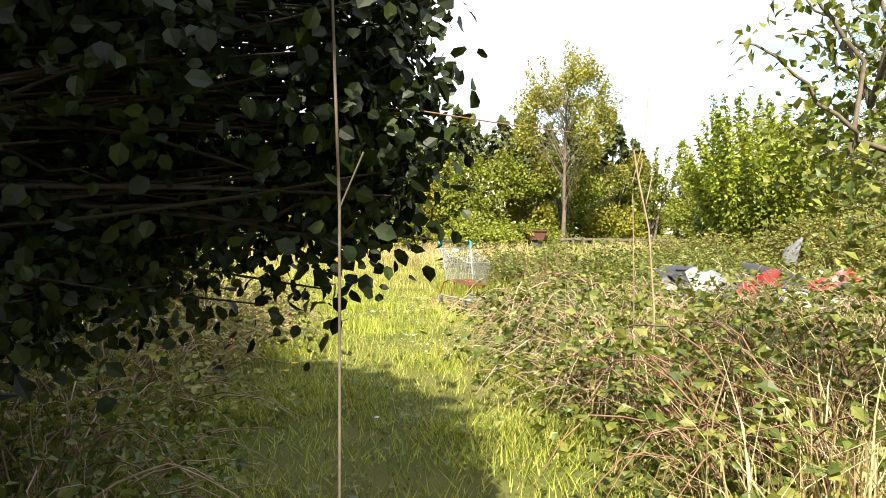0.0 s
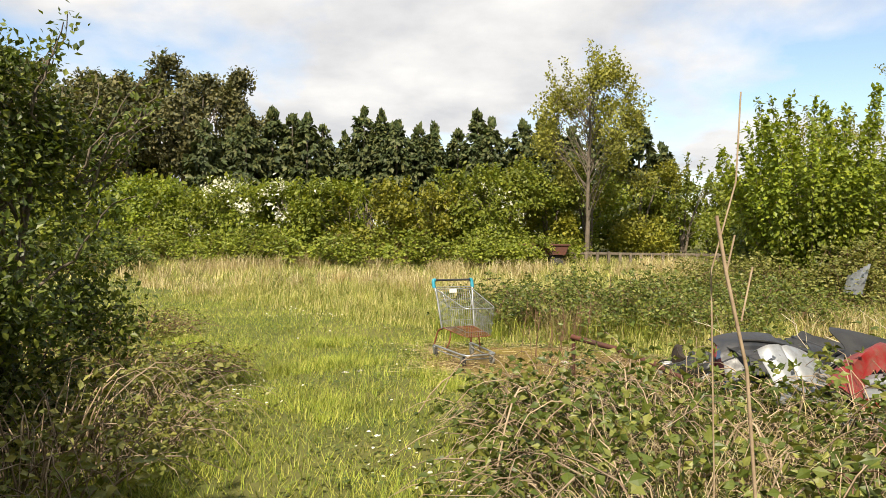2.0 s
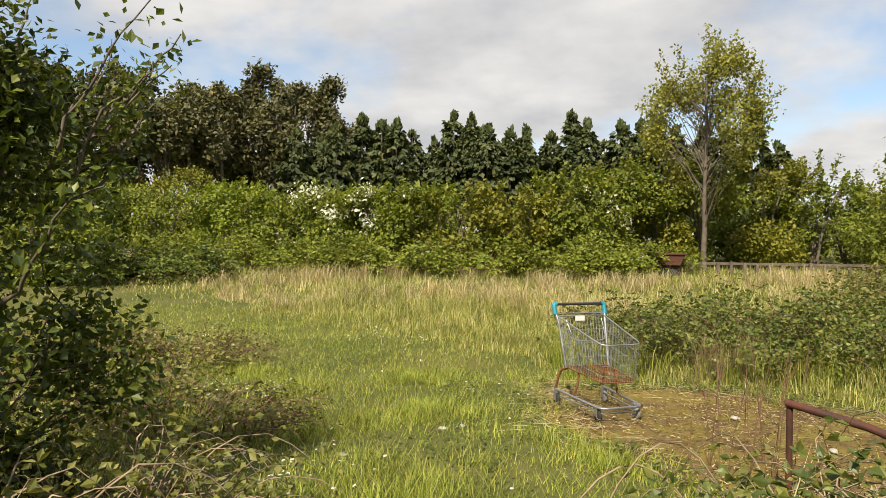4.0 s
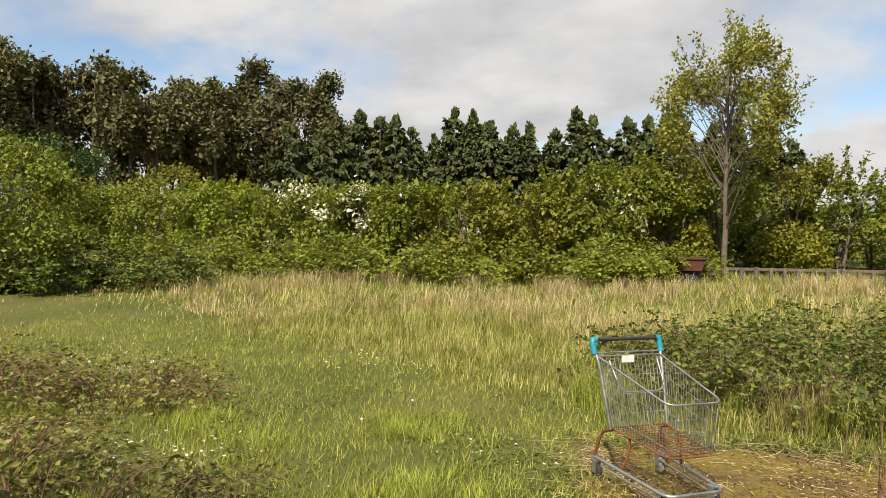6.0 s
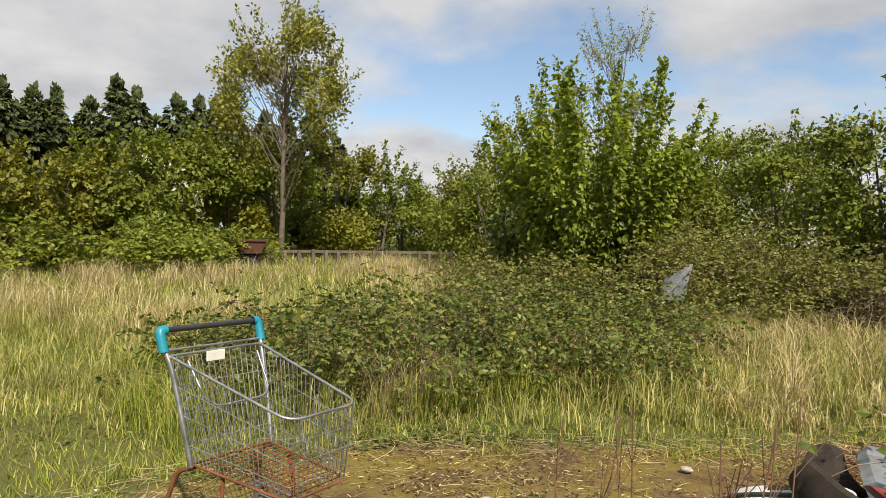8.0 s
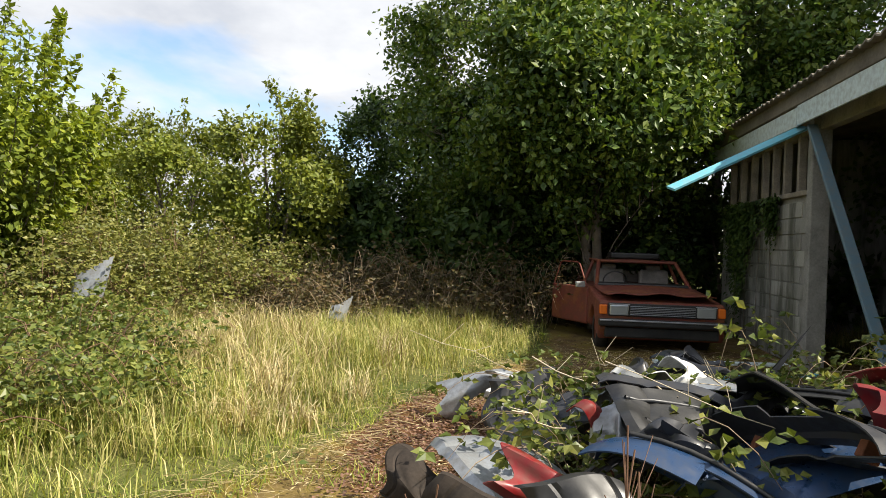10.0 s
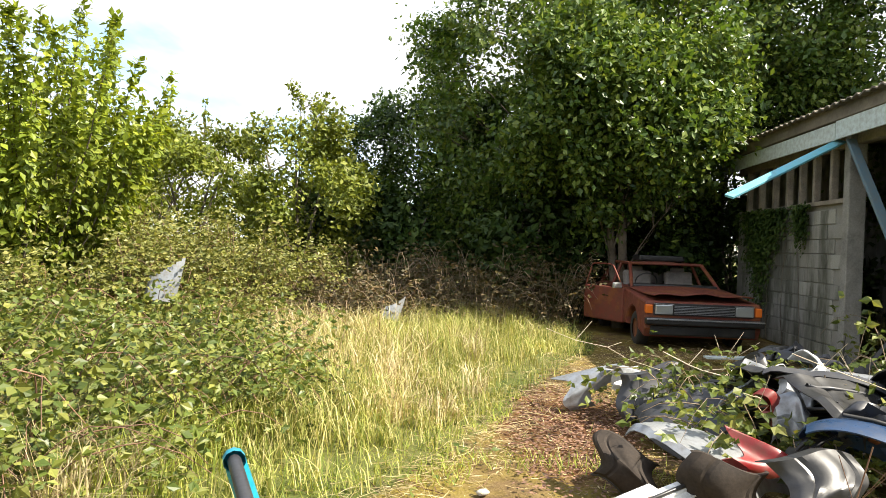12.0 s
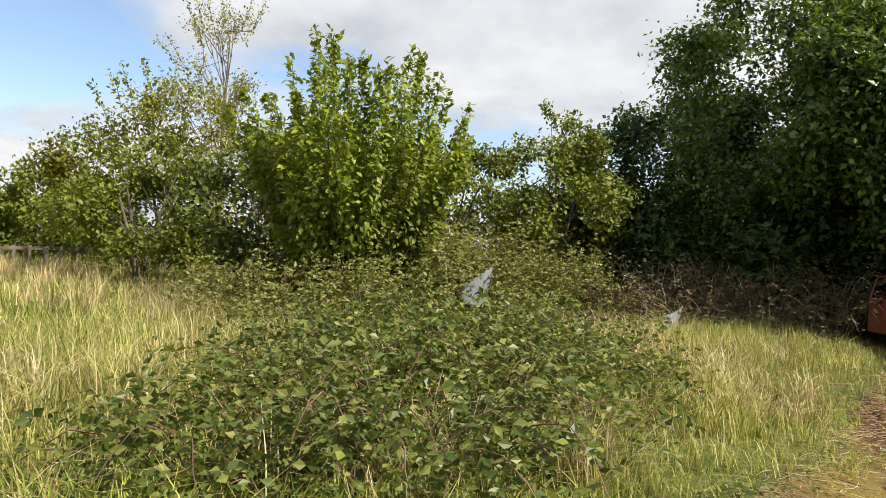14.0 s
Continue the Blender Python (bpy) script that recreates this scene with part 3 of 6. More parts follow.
def make_tree(name, label, category, x, y, top, radii, centre_z, mat, rng, clumps=300, per=24, spread=0.28, size=0.09, shape="fold", trunk=0.12,
              limbs=40, bark=None, shell=0.5, rough=0.22, base=None, lean=(0, 0), group="", upward=0.3, droop=0.0, shoots=0, shoot_len=1.0, stems=1, twigs=True, low=None, max_x=None):
    """A tree or shrub: tapered trunk, limbs that reach into the crown, and a crown of many leaves."""
    z0 = ground_z(x, y) - 0.05 if base is None else base
    tree = thing(name, pose(x, y, z0), label, category, group)
    c = np.array([lean[0], lean[1], centre_z])
    p, d = crown_clumps(clumps, c, np.array(radii), rng, shell, rough, 0.15 if low is None else low)
    if max_x is not None:
        p[:, 0] = np.where(p[:, 0] > max_x, max_x - np.abs(rng.normal(0, 0.25, len(p))), p[:, 0])
    if shoots:
        a = unit(rng.normal(size=(shoots, 3)) * np.array([1, 1, 0.6]) + np.array([0, 0, 0.9]))
        s0 = c + a * np.array(radii) * 0.8
        k = 9
        way = unit(a * np.array([1, 1, 0.6]) + np.array([0, 0, 0.9]))
        line = s0[:, None] + way[:, None] * (np.linspace(0, 1, k) * shoot_len)[None, :, None] * rng.uniform(0.5, 1.2, (shoots, 1, 1))
        line = wobble(line, 0.02, rng)
        sp, sd = line.reshape(-1, 3), np.repeat(way, k, 0)
    top_z = c[2] + radii[2] * 0.55
    geo = []
    off = 0
    verts, faces = [], []
    for s in range(stems):
        a0 = rng.uniform(0, 6.28)
        spread0 = 0.0 if stems == 1 else min(radii[0], radii[1]) * 0.45
        b = np.array([[0.1 * np.cos(a0) * (stems > 1), 0.1 * np.sin(a0) * (stems > 1), 0.0]])
        e = np.array([[c[0] + spread0 * np.cos(a0), c[1] + spread0 * np.sin(a0), top_z]])
        line = wobble(bezier(b, np.array([[b[0, 0] * 2, b[0, 1] * 2, top_z * 0.5]]), e, 9), trunk * 0.25, rng)
        v, f = tube_geo(line, trunk * np.linspace(1.15, 0.25, 9)[None] ** 1.0, 7)
        verts.append(v)
        faces.append(f + off)
        off += len(v)
        geo.append(line[0])
    bark = bark or M["bark"]
    mesh_part("trunk", raw_mesh("trunk", np.concatenate(verts), [np.concatenate(faces)], True), bark, tree)
    if limbs:
        pick = rng.choice(len(p), min(limbs, len(p)), False)
        ends = p[pick]
        stem = np.stack([geo[i] for i in rng.integers(0, stems, len(ends))])
        frac = np.clip(ends[:, 2] / max(top_z, 0.1) - rng.uniform(0.12, 0.42, len(ends)), 0.06, 0.95)
        i0 = np.clip((frac * 8).astype(int), 0, 7)
        w = (frac * 8 - i0)[:, None]
        starts = stem[np.arange(len(ends)), i0] * (1 - w) + stem[np.arange(len(ends)), i0 + 1] * w
        mids = (starts + ends) / 2 + np.array([0, 0, 0.12]) * np.linalg.norm(ends - starts, axis=1, keepdims=True)
        line = wobble(bezier(starts, mids, ends, 7), 0.03, rng)
        v, f = tube_geo(line, trunk * 0.3 * np.linspace(1, 0.12, 7)[None] * rng.uniform(0.5, 1.0, (len(ends), 1)), 5)
        vs, fs = [v], [f]
        if twigs:
            m = min(len(p), limbs * 4)
            ends2 = p[rng.choice(len(p), m, False)]
            near = np.argmin(np.linalg.norm(ends2[:, None] - ends[None], axis=2), 1)
            s2 = line[near, rng.integers(3, 6, m)]
            l2 = wobble(bezier(s2, (s2 + ends2) / 2 + rng.normal(0, 0.05, (m, 3)), ends2, 5), 0.015, rng)
            v2, f2 = tube_geo(l2, trunk * 0.12 * np.linspace(1, 0.25, 5)[None] * np.ones((m, 1)), 3)
            vs.append(v2)
            fs.append(f2 + len(v))
        if shoots:
            near = p[np.argmin(np.linalg.norm(s0[:, None] - p[None], axis=2), 1)]
            l3 = np.concatenate([near[:, None], wobble(sp.reshape(shoots, -1, 3), 0.0, rng)], 1)
            v3, f3 = tube_geo(l3, 0.012 * np.linspace(1, 0.3, l3.shape[1])[None] * np.ones((shoots, 1)), 4)
            fs.append(f3 + sum(len(a) for a in vs))
            vs.append(v3)
        tagged(mesh_part("branchwork", raw_mesh("branchwork", np.concatenate(vs), [np.concatenate(fs)], True), bark, tree), kind="stuff")
    v, f = clump_leaves(p, d, per, spread, size, rng, shape, droop, upward)
    if shoots:
        v2, f2 = clump_leaves(sp, sd, 7, 0.06, size, rng, shape, droop, 0.5)
        f = np.concatenate([f, f2 + len(v)])
        v = np.concatenate([v, v2])
    tagged(mesh_part("crown", raw_mesh("crown", v, [f]), mat, tree), kind="stuff")
    return tree


def make_bramble(label, x, y, rx, ry, h, rng, canes=90, leaves=5000, size=0.06, mat="bramble", cane="cane_red", group="brambles", shape="fold", reach=1.0, name="bramble_bush", category="bramble"):
    """A bramble: arching canes from the ground, with leaves in threes along them."""
    z0 = ground_z(x, y)
    bush = thing(name, pose(x, y, z0), label, category, group)
    a, r = rng.uniform(0, 6.283, canes), np.sqrt(rng.uniform(0, 1, canes))
    root = np.stack([rx * 0.8 * r * np.cos(a), ry * 0.8 * r * np.sin(a), np.full(canes, -0.05)], 1)
    b = a + rng.normal(0, 0.9, canes)
    length = rng.uniform(0.35, 1.0, canes) * reach * min(1.2, 0.5 + h)
    dome = h * np.sqrt(np.clip(1.05 - r ** 2 * 0.8, 0.1, 1)) * rng.uniform(0.45, 0.88, canes)
    end = root + np.stack([np.cos(b) * length, np.sin(b) * length, dome * rng.uniform(0.2, 0.9, canes)], 1)
    ctrl = (root + end) / 2 + np.stack([np.zeros(canes), np.zeros(canes), dome * 1.25], 1)
    line = wobble(bezier(root, ctrl, end, 8), 0.016, rng)
    v, f = tube_geo(line, np.linspace(0.0065, 0.002, 8)[None] * rng.uniform(0.6, 1.3, (canes, 1)), 3)
    tagged(mesh_part("canework", raw_mesh("canework", v, [f], True), M[cane], bush), kind="stuff")
    n = leaves // 3
    i = rng.integers(0, canes, n)
    t = rng.uniform(0.15, 1.0, n) * 6.99
    j = t.astype(int)
    w = (t - j)[:, None]
    p = line[i, j] * (1 - w) + line[i, j + 1] * w + rng.normal(0, 0.05 + 0.05 * h, (n, 3))
    p[:, 2] = np.maximum(p[:, 2], 0.02)
    out = unit(p * np.array([1, 1, 0.3]) + rng.normal(0, 0.6, (n, 3)) + np.array([0, 0, 0.2]))
    side = unit(np.cross(out, np.array([0, 0, 1.0])))
    ways = np.concatenate([out, out * 0.4 + side, out * 0.4 - side]) + rng.normal(0, 0.35, (3 * n, 3)) + np.array([0, 0, -0.2])
    ups = np.tile(out * 0.8, (3, 1)) + rng.normal(0, 0.7, (3 * n, 3)) + np.array([0, 0, 0.5])
    s = np.tile(size * rng.uniform(0.55, 1.3, n), 3)
    v, f = leaf_geo(np.tile(p, (3, 1)), ways, ups, s, shape)
    tagged(mesh_part("foliage", raw_mesh("foliage", v, [f]), M[mat], bush), kind="stuff")
    return bush


def heading(cx, cy, degrees, d):
    a = radians(degrees)
    return cx + d * math.sin(a), cy + d * math.cos(a)


def conifer(x, y, h, rng, label):
    """A cypress-like conifer: whorls of drooping boughs of uneven length, each ending in sprays."""
    z0 = ground_z(x, y)
    tree = thing("conifer_tree", pose(x, y, z0), label, "conifer", "row of conifers")
    v, f = tube_geo(np.stack([np.zeros(8), np.zeros(8), np.linspace(-0.1, h * 0.97, 8)], 1)[None], np.linspace(0.2, 0.02, 8)[None], 6)
    mesh_part("trunk", raw_mesh("trunk", v, [f], True), M["bark"], tree)
    boughs, per = int(15 * h), 18
    t = rng.uniform(0.12, 1, boughs) ** 0.9
    a = rng.uniform(0, 6.283, boughs)
    wide = rng.uniform(2.4, 3.4)
    ln = wide * (1 - t) ** rng.uniform(0.62, 0.85) * rng.uniform(0.6, 1.12, boughs) + 0.12
    u = rng.uniform(0.35, 1.0, (boughs, per)) ** 0.7
    r = (ln[:, None] * u).ravel()
    A = np.repeat(a, per) + rng.normal(0, 0.16, boughs * per)
    z = np.repeat(t * h * 0.97, per) + r * 0.22 - 0.16 * r ** 2 + rng.normal(0, 0.1, boughs * per)
    p = np.stack([np.cos(A) * r, np.sin(A) * r, np.maximum(z, 0.3)], 1)
    n = len(p)
    out = np.stack([np.cos(A), np.sin(A), np.full(n, 0.15)], 1)
    way = out * 0.5 + rng.normal(0, 0.35, (n, 3)) + np.array([0, 0, -0.55])
    tip = np.repeat(t, per) > 0.93
    way[tip] = np.array([0, 0, 1.0]) + rng.normal(0, 0.3, (tip.sum(), 3))
    v, f = leaf_geo(p, way, out + rng.normal(0, 0.4, (n, 3)) + np.array([0, 0, 0.5]), rng.uniform(0.4, 0.85, n) * (1.05 - 0.4 * np.repeat(t, per)), "diamond")
    tagged(mesh_part("crown", raw_mesh("crown", v, [f]), M["conifer"], tree), kind="stuff")


def pine(x, y, h, rng, label):
    """A tall pine: bare lower stem and a broad broken crown."""
    make_tree("pine_tree", label, "pine", x, y, h, (rng.uniform(3.0, 4.0), rng.uniform(3.0, 4.0), h * 0.40), h * 0.60, M["pine"], rng,
              clumps=170, per=26, spread=0.36, size=0.42, shape="diamond", trunk=0.2, limbs=16, shell=0.5, rough=0.3, group="stand of pines", upward=0.5, twigs=False)


rng = np.random.default_rng(11)
for bearing, tip in ((-23.4, 0.165), (-20.0, 0.178), (-17.7, 0.193), (-16.0, 0.182), (-14.7, 0.186), (-13.3, 0.168), (-9.6, 0.200), (-8.0, 0.194), (-6.6, 0.182), (-4.6, 0.174), (-3.2, 0.176),
                     (-1.0, 0.167), (0.8, 0.201), (2.1, 0.185), (4.9, 0.182), (6.6, 0.181), (8.0, 0.185), (9.4, 0.172), (15.2, 0.186), (11.6, 0.168), (13.2, 0.165), (17.2, 0.140)):
    far = 54 + rng.uniform(-1.5, 1.5)
    x, y = heading(-0.19, 6.84, bearing + 1.8, far)
    conifer(x, y, tip * far + 1.63 - ground_z(x, y), rng, "dark green conifer in a row behind the hedge")
for i in range(17):
    bearing, far = -24 + i * 2.1 + rng.uniform(-0.5, 0.5), 58 + rng.uniform(-1, 2)
    x, y = heading(-0.19, 6.84, bearing + 1.8, far)
    conifer(x, y, rng.uniform(0.145, 0.172) * far + 1.6 - ground_z(x, y), rng, "dark green conifer in a row behind the hedge")
for i in range(26):
    bearing, far = -46.5 + i * 1.06 + rng.uniform(-0.4, 0.4), 60 + 6 * (i % 2) + rng.uniform(-2, 3)
    x, y = heading(-0.19, 6.84, bearing + 1.8, far)
    pine(x, y, rng.uniform(0.228, 0.256) * far * (1.0 if bearing < -20.5 else 0.88) + 1.6 - ground_z(x, y), rng, "tall dark pine with a broken crown")

# hedge across the field
for i, (x, y, r, h, kind) in enumerate((
        (-17, 33, 3.0, 3.6, "hedge"), (-21, 30, 3.4, 4.0, "hedge"), (-24, 36, 3.6, 5.0, "dark"), (-18.5, 38, 3.4, 4.6, "ochre"), (-13.2, 31.5, 1.9, 3.9, "maple"), (-10.8, 30.5, 1.8, 2.9, "hedge"), (-8.4, 29.5, 2.0, 3.3, "hawthorn"),
        (-6.0, 29.0, 1.8, 3.5, "hawthorn"), (-4.2, 28.6, 1.7, 2.9, "hedge"), (-2.6, 28.2, 1.6, 3.0, "ochre"), (-0.6, 28.6, 1.7, 2.8, "ochre"), (1.2, 29.6, 1.9, 3.6, "hawthorn"), (2.9, 31.2, 2.0, 3.9, "hedge"),
        (4.6, 32.4, 2.0, 4.3, "ochre"), (6.6, 33.2, 2.2, 4.4, "hedge"), (8.8, 33.5, 2.3, 4.5, "ochre"), (11.2, 34.5, 2.4, 4.2, "hedge"), (13.5, 37, 2.6, 3.4, "hedge"), (16.5, 41, 3.0, 3.2, "hedge"), (17.5, 34.5, 2.6, 3.4, "hedge"), (14.6, 32.5, 2.0, 3.2, "hedge"), (20, 44, 3.6, 3.2, "hedge"))):
    flower = kind == "hawthorn"
    h *= rng.uniform(0.72, 1.12)
    ob = make_tree("hedge_shrub", "yellow-green hedge shrub across the field" if kind == "ochre" else "hawthorn hedge shrub dotted with white blossom" if flower else "fresh green hedge shrub across the field", "shrub", x, y, h, (r, r * 0.9, h * 0.56), h * 0.5, M["hedge" if flower else kind], rng,
              clumps=300, per=21, spread=0.16, size=0.165, shape="diamond", trunk=0.07, limbs=12, shell=0.8, rough=0.3, group="field hedge", stems=3, twigs=False, shoots=14, shoot_len=0.9)
    if flower:
        p, d = crown_clumps(75, np.array([0, 0, h * 0.56]), np.array([r * 1.06, r * 0.98, h * 0.6]), rng, 0.9, 0.3, h * 0.3)
        v, f = clump_leaves(p, d, 9, 0.13, 0.13, rng, "diamond")
        tagged(mesh_part("blossom", raw_mesh("blossom", v, [f]), M["blossom"], ob, "white blossom"), kind="stuff")
for x in (-33, -27, -20, -14.5, -9, -4, 1, 5.5, 10):
    make_tree("hedge_shrub", "dense green hedge shrub at the back of the hedge", "shrub", x, 36.5, 3.2, (3.3, 1.6, 1.8), 1.5, M["hedge"], rng,
              clumps=150, per=20, spread=0.3, size=0.3, shape="diamond", trunk=0.06, limbs=10, shell=0.4, rough=0.2, group="field hedge", stems=3, twigs=False)
for x, y in ((-12.2, 21.8), (-10.6, 23.0), (-14.6, 21.0)):
    make_bramble("dark bramble bush under the field-edge tree", x, y, 1.5, 1.2, 1.2, rng, 60, 5400, 0.11, "hawleaf", shape="diamond", reach=1.0)
for x, y, r in ((-12, 27.5, 2.2), (-8.6, 26.6, 2.2), (-5, 26.5, 2.0), (-2, 26.2, 2.2), (0.9, 26.8, 1.8), (3.6, 29.4, 1.6), (2.2, 27.2, 0.9)):
    make_bramble("low green bramble skirt in front of the hedge", x, y, r, 1.3, 1.5, rng, 60, 5600, 0.12, "hedge", shape="diamond", reach=1.2)

tall = make_tree("slender_tree", "slender young tree with sparse pale leaves", "tree", 5.97, 30.8, 9.4, (2.2, 2.2, 3.4), 5.3, M["willow"], rng,
                 clumps=420, per=26, spread=0.2, size=0.14, shape="diamond", trunk=0.1, limbs=60, shell=0.4, rough=0.3, shoots=26, shoot_len=1.0, upward=0.6)
make_tree("slender_tree", "tall sparse tree with fine bare twigs", "tree", 20.4, 30.2, 11.5, (2.3, 2.3, 3.6), 7.2, M["willow"], rng,
          clumps=200, per=14, spread=0.22, size=0.11, shape="diamond", trunk=0.1, limbs=60, shell=0.25, rough=0.25, shoots=16, shoot_len=1.4, upward=0.6)


def make_maple(x, y, rng):
    """A coppiced young maple: a fan of straight shoots from the base, leafy to their tips."""
    tree = thing("maple_tree", pose(x, y, ground_z(x, y) - 0.05), "bright green young maple with a fan of upright shoots", "tree")
    n, k = 80, 14
    a, spread = rng.uniform(0, 6.283, n), np.sqrt(rng.uniform(0.0, 1, n))
    tilt = 0.52 * spread
    ln = rng.uniform(0.72, 1.03, n) * (5.35 - 1.5 * spread)
    root = np.stack([np.cos(a), np.sin(a), np.zeros(n)], 1) * (0.25 * spread)[:, None]
    side = np.stack([np.cos(a), np.sin(a), np.zeros(n)], 1)
    end = root + side * (np.sin(tilt) * ln)[:, None] + np.array([0, 0, 1.0]) * (np.cos(tilt) * ln)[:, None]
    line = wobble(bezier(root, (root + end) / 2 + side * 0.25, end, k), 0.018, rng)
    v, f = tube_geo(line[:6], 0.045 * np.linspace(1, 0.2, k)[None] * np.ones((6, 1)), 6)
    mesh_part("trunk", raw_mesh("trunk", v, [f], True), M["bark"], tree)
    v, f = tube_geo(line[6:], 0.02 * np.linspace(1, 0.15, k)[None] * np.ones((n - 6, 1)), 4)
    tagged(mesh_part("branchwork", raw_mesh("branchwork", v, [f], True), M["bark"], tree), kind="stuff")
    per = 340
    i = np.repeat(np.arange(n), per)
    t = (0.16 + 0.84 * rng.uniform(0, 1, n * per) ** 0.85) * (k - 1.001)
    j = t.astype(int)
    w = (t - j)[:, None]
    axis = line[i, j] * (1 - w) + line[i, j + 1] * w
    fade = (1.0 - 0.78 * (t / k) ** 2)[:, None]
    off = rng.normal(0, 0.11, (n * per, 3)) * fade
    p = axis + off
    out = unit(off + (axis - np.array([0, 0, 2.0])) * 0.12)
    way = out * 0.5 + rng.normal(0, 0.5, p.shape) + np.array([0, 0, -0.35])
    v, f = leaf_geo(p, way, out * 0.8 + rng.normal(0, 0.4, p.shape) + np.array([0, 0, 0.6]), rng.uniform(0.075, 0.15, len(p)), "diamond")
    tagged(mesh_part("crown", raw_mesh("crown", v, [f]), M["maple"], tree), kind="stuff")


make_maple(8.5, 17.8, rng)
make_tree("sapling", "thin sapling standing above the shrubs", "sapling", 15.06, 15.8, 5.4, (0.7, 0.7, 0.75), 4.3, M["hedge"], rng,
          clumps=40, per=14, spread=0.12, size=0.12, shape="diamond", trunk=0.03, limbs=24, shell=0.3, rough=0.2, shoots=3, shoot_len=0.5, low=2.5)

# trees and shrubs on the car's side
for x, y, cz, rx, ry, rz, mat, low in ((15.5, 10.6, 4.6, 2.9, 2.9, 4.4, "tree", 0.5), (13.1, 8.5, 4.5, 2.5, 2.3, 2.6, "tree", 2.0), (15.6, 6.0, 6.4, 3.0, 3.2, 3.6, "tree", 2.0), (15.0, 2.8, 6.0, 3.4, 3.0, 4.4, "tree", 0.5), (18.6, 13.2, 3.2, 2.6, 2.6, 3.0, "dark", 0.5), (12.2, 0.2, 6.2, 3.2, 2.6, 3.8, "tree", 0.5)):
    make_tree("broadleaf_tree", "large dark green tree overhanging the wreck and shed", "tree", x, y, 10, (rx, ry, rz), cz, M[mat], rng,
              clumps=1250, per=27, spread=0.19, size=0.14, shape="diamond", trunk=0.1, limbs=34, shell=0.3, rough=0.2, stems=2, group="trees by the shed", low=low)
make_tree("broadleaf_tree", "dark green tree leaning out over the wrecked car", "tree", 15.1, 10.4, 6.0, (1.9, 1.7, 1.6), 4.3, M["tree"], rng,
          clumps=900, per=26, spread=0.19, size=0.14, shape="diamond", trunk=0.1, limbs=34, shell=0.4, rough=0.2, group="trees by the shed", low=2.6, lean=(-2.4, -0.8))
for x, y, r, h, kind in ((15.4, 18.6, 2.4, 4.2, "hedge"), (13.8, 15.4, 1.9, 4.2, "hedge"), (18, 21, 2.6, 4.6, "hedge"), (13.5, 26.5, 3.2, 5.6, "ochre"), (19.5, 24, 3.0, 5.0, "hedge"), (10.5, 24.5, 2.0, 3.4, "hedge"), (10.0, 20.6, 2.0, 3.2, "hawleaf"), (12.6, 20.2, 2.2, 3.4, "hedge")):
    make_tree("hedge_shrub", "leafy green shrub behind the bramble mound", "shrub", x, y, h, (r, r, h * 0.52), h * 0.5, M[kind], rng,
              clumps=480, per=26, spread=0.15, size=0.12, shape="diamond", trunk=0.06, limbs=20, shell=0.6, rough=0.2, group="shrubs behind the mound", stems=3, twigs=False, shoots=8, shoot_len=0.9)

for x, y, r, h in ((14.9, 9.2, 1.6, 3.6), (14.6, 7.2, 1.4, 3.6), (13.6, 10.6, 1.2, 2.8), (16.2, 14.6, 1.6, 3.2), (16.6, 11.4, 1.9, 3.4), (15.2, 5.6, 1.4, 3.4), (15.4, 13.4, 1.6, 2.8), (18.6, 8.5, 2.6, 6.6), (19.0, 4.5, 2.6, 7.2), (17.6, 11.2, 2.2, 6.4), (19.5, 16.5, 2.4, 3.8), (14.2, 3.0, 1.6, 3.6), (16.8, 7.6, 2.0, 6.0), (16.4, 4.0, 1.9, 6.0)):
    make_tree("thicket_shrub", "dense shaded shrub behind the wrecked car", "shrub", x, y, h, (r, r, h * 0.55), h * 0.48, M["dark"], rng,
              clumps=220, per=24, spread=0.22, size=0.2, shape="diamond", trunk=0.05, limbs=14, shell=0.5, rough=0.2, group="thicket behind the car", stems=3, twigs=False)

# left side
make_tree("hawthorn_bush", "dense hawthorn bush beside the path", "bush", -2.89, 7.47, 3.0, (1.05, 1.1, 1.4), 1.5, M["hawleaf"], rng,
          clumps=760, per=34, spread=0.11, size=0.055, shape="diamond", trunk=0.06, limbs=60, shell=0.5, rough=0.18, stems=4, shoots=34, shoot_len=0.8)
make_tree("hawthorn_bush", "dense hawthorn bush beside the path", "bush", -2.87, 5.56, 2.6, (0.95, 1.0, 1.3), 1.35, M["hawleaf"], rng,
          clumps=420, per=32, spread=0.11, size=0.055, shape="diamond", trunk=0.06, limbs=40, shell=0.4, rough=0.18, stems=4, shoots=14, shoot_len=0.7)
make_tree("broadleaf_tree", "leafy green tree at the field's edge", "tree", -13.6, 20.9, 4.4, (2.1, 2.1, 2.2), 1.8, M["hedge"], rng,
          clumps=420, per=28, spread=0.2, size=0.13, shape="diamond", trunk=0.1, limbs=20, shell=0.55, rough=0.18, stems=2, low=0.2)
# leaves and bark below carry their shade in the colour
make_tree("blackthorn_tree", "overhanging tree at the path's start, leaves coloured as in deep shade", "tree", -2.81, 2.26, 3.2, (1.9, 0.52, 0.95), 1.68, M["blackthorn_shade"], rng, bark=M["shade_bark"],
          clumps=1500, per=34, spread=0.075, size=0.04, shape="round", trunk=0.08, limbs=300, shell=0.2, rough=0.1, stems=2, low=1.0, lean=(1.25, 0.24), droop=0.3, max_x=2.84)
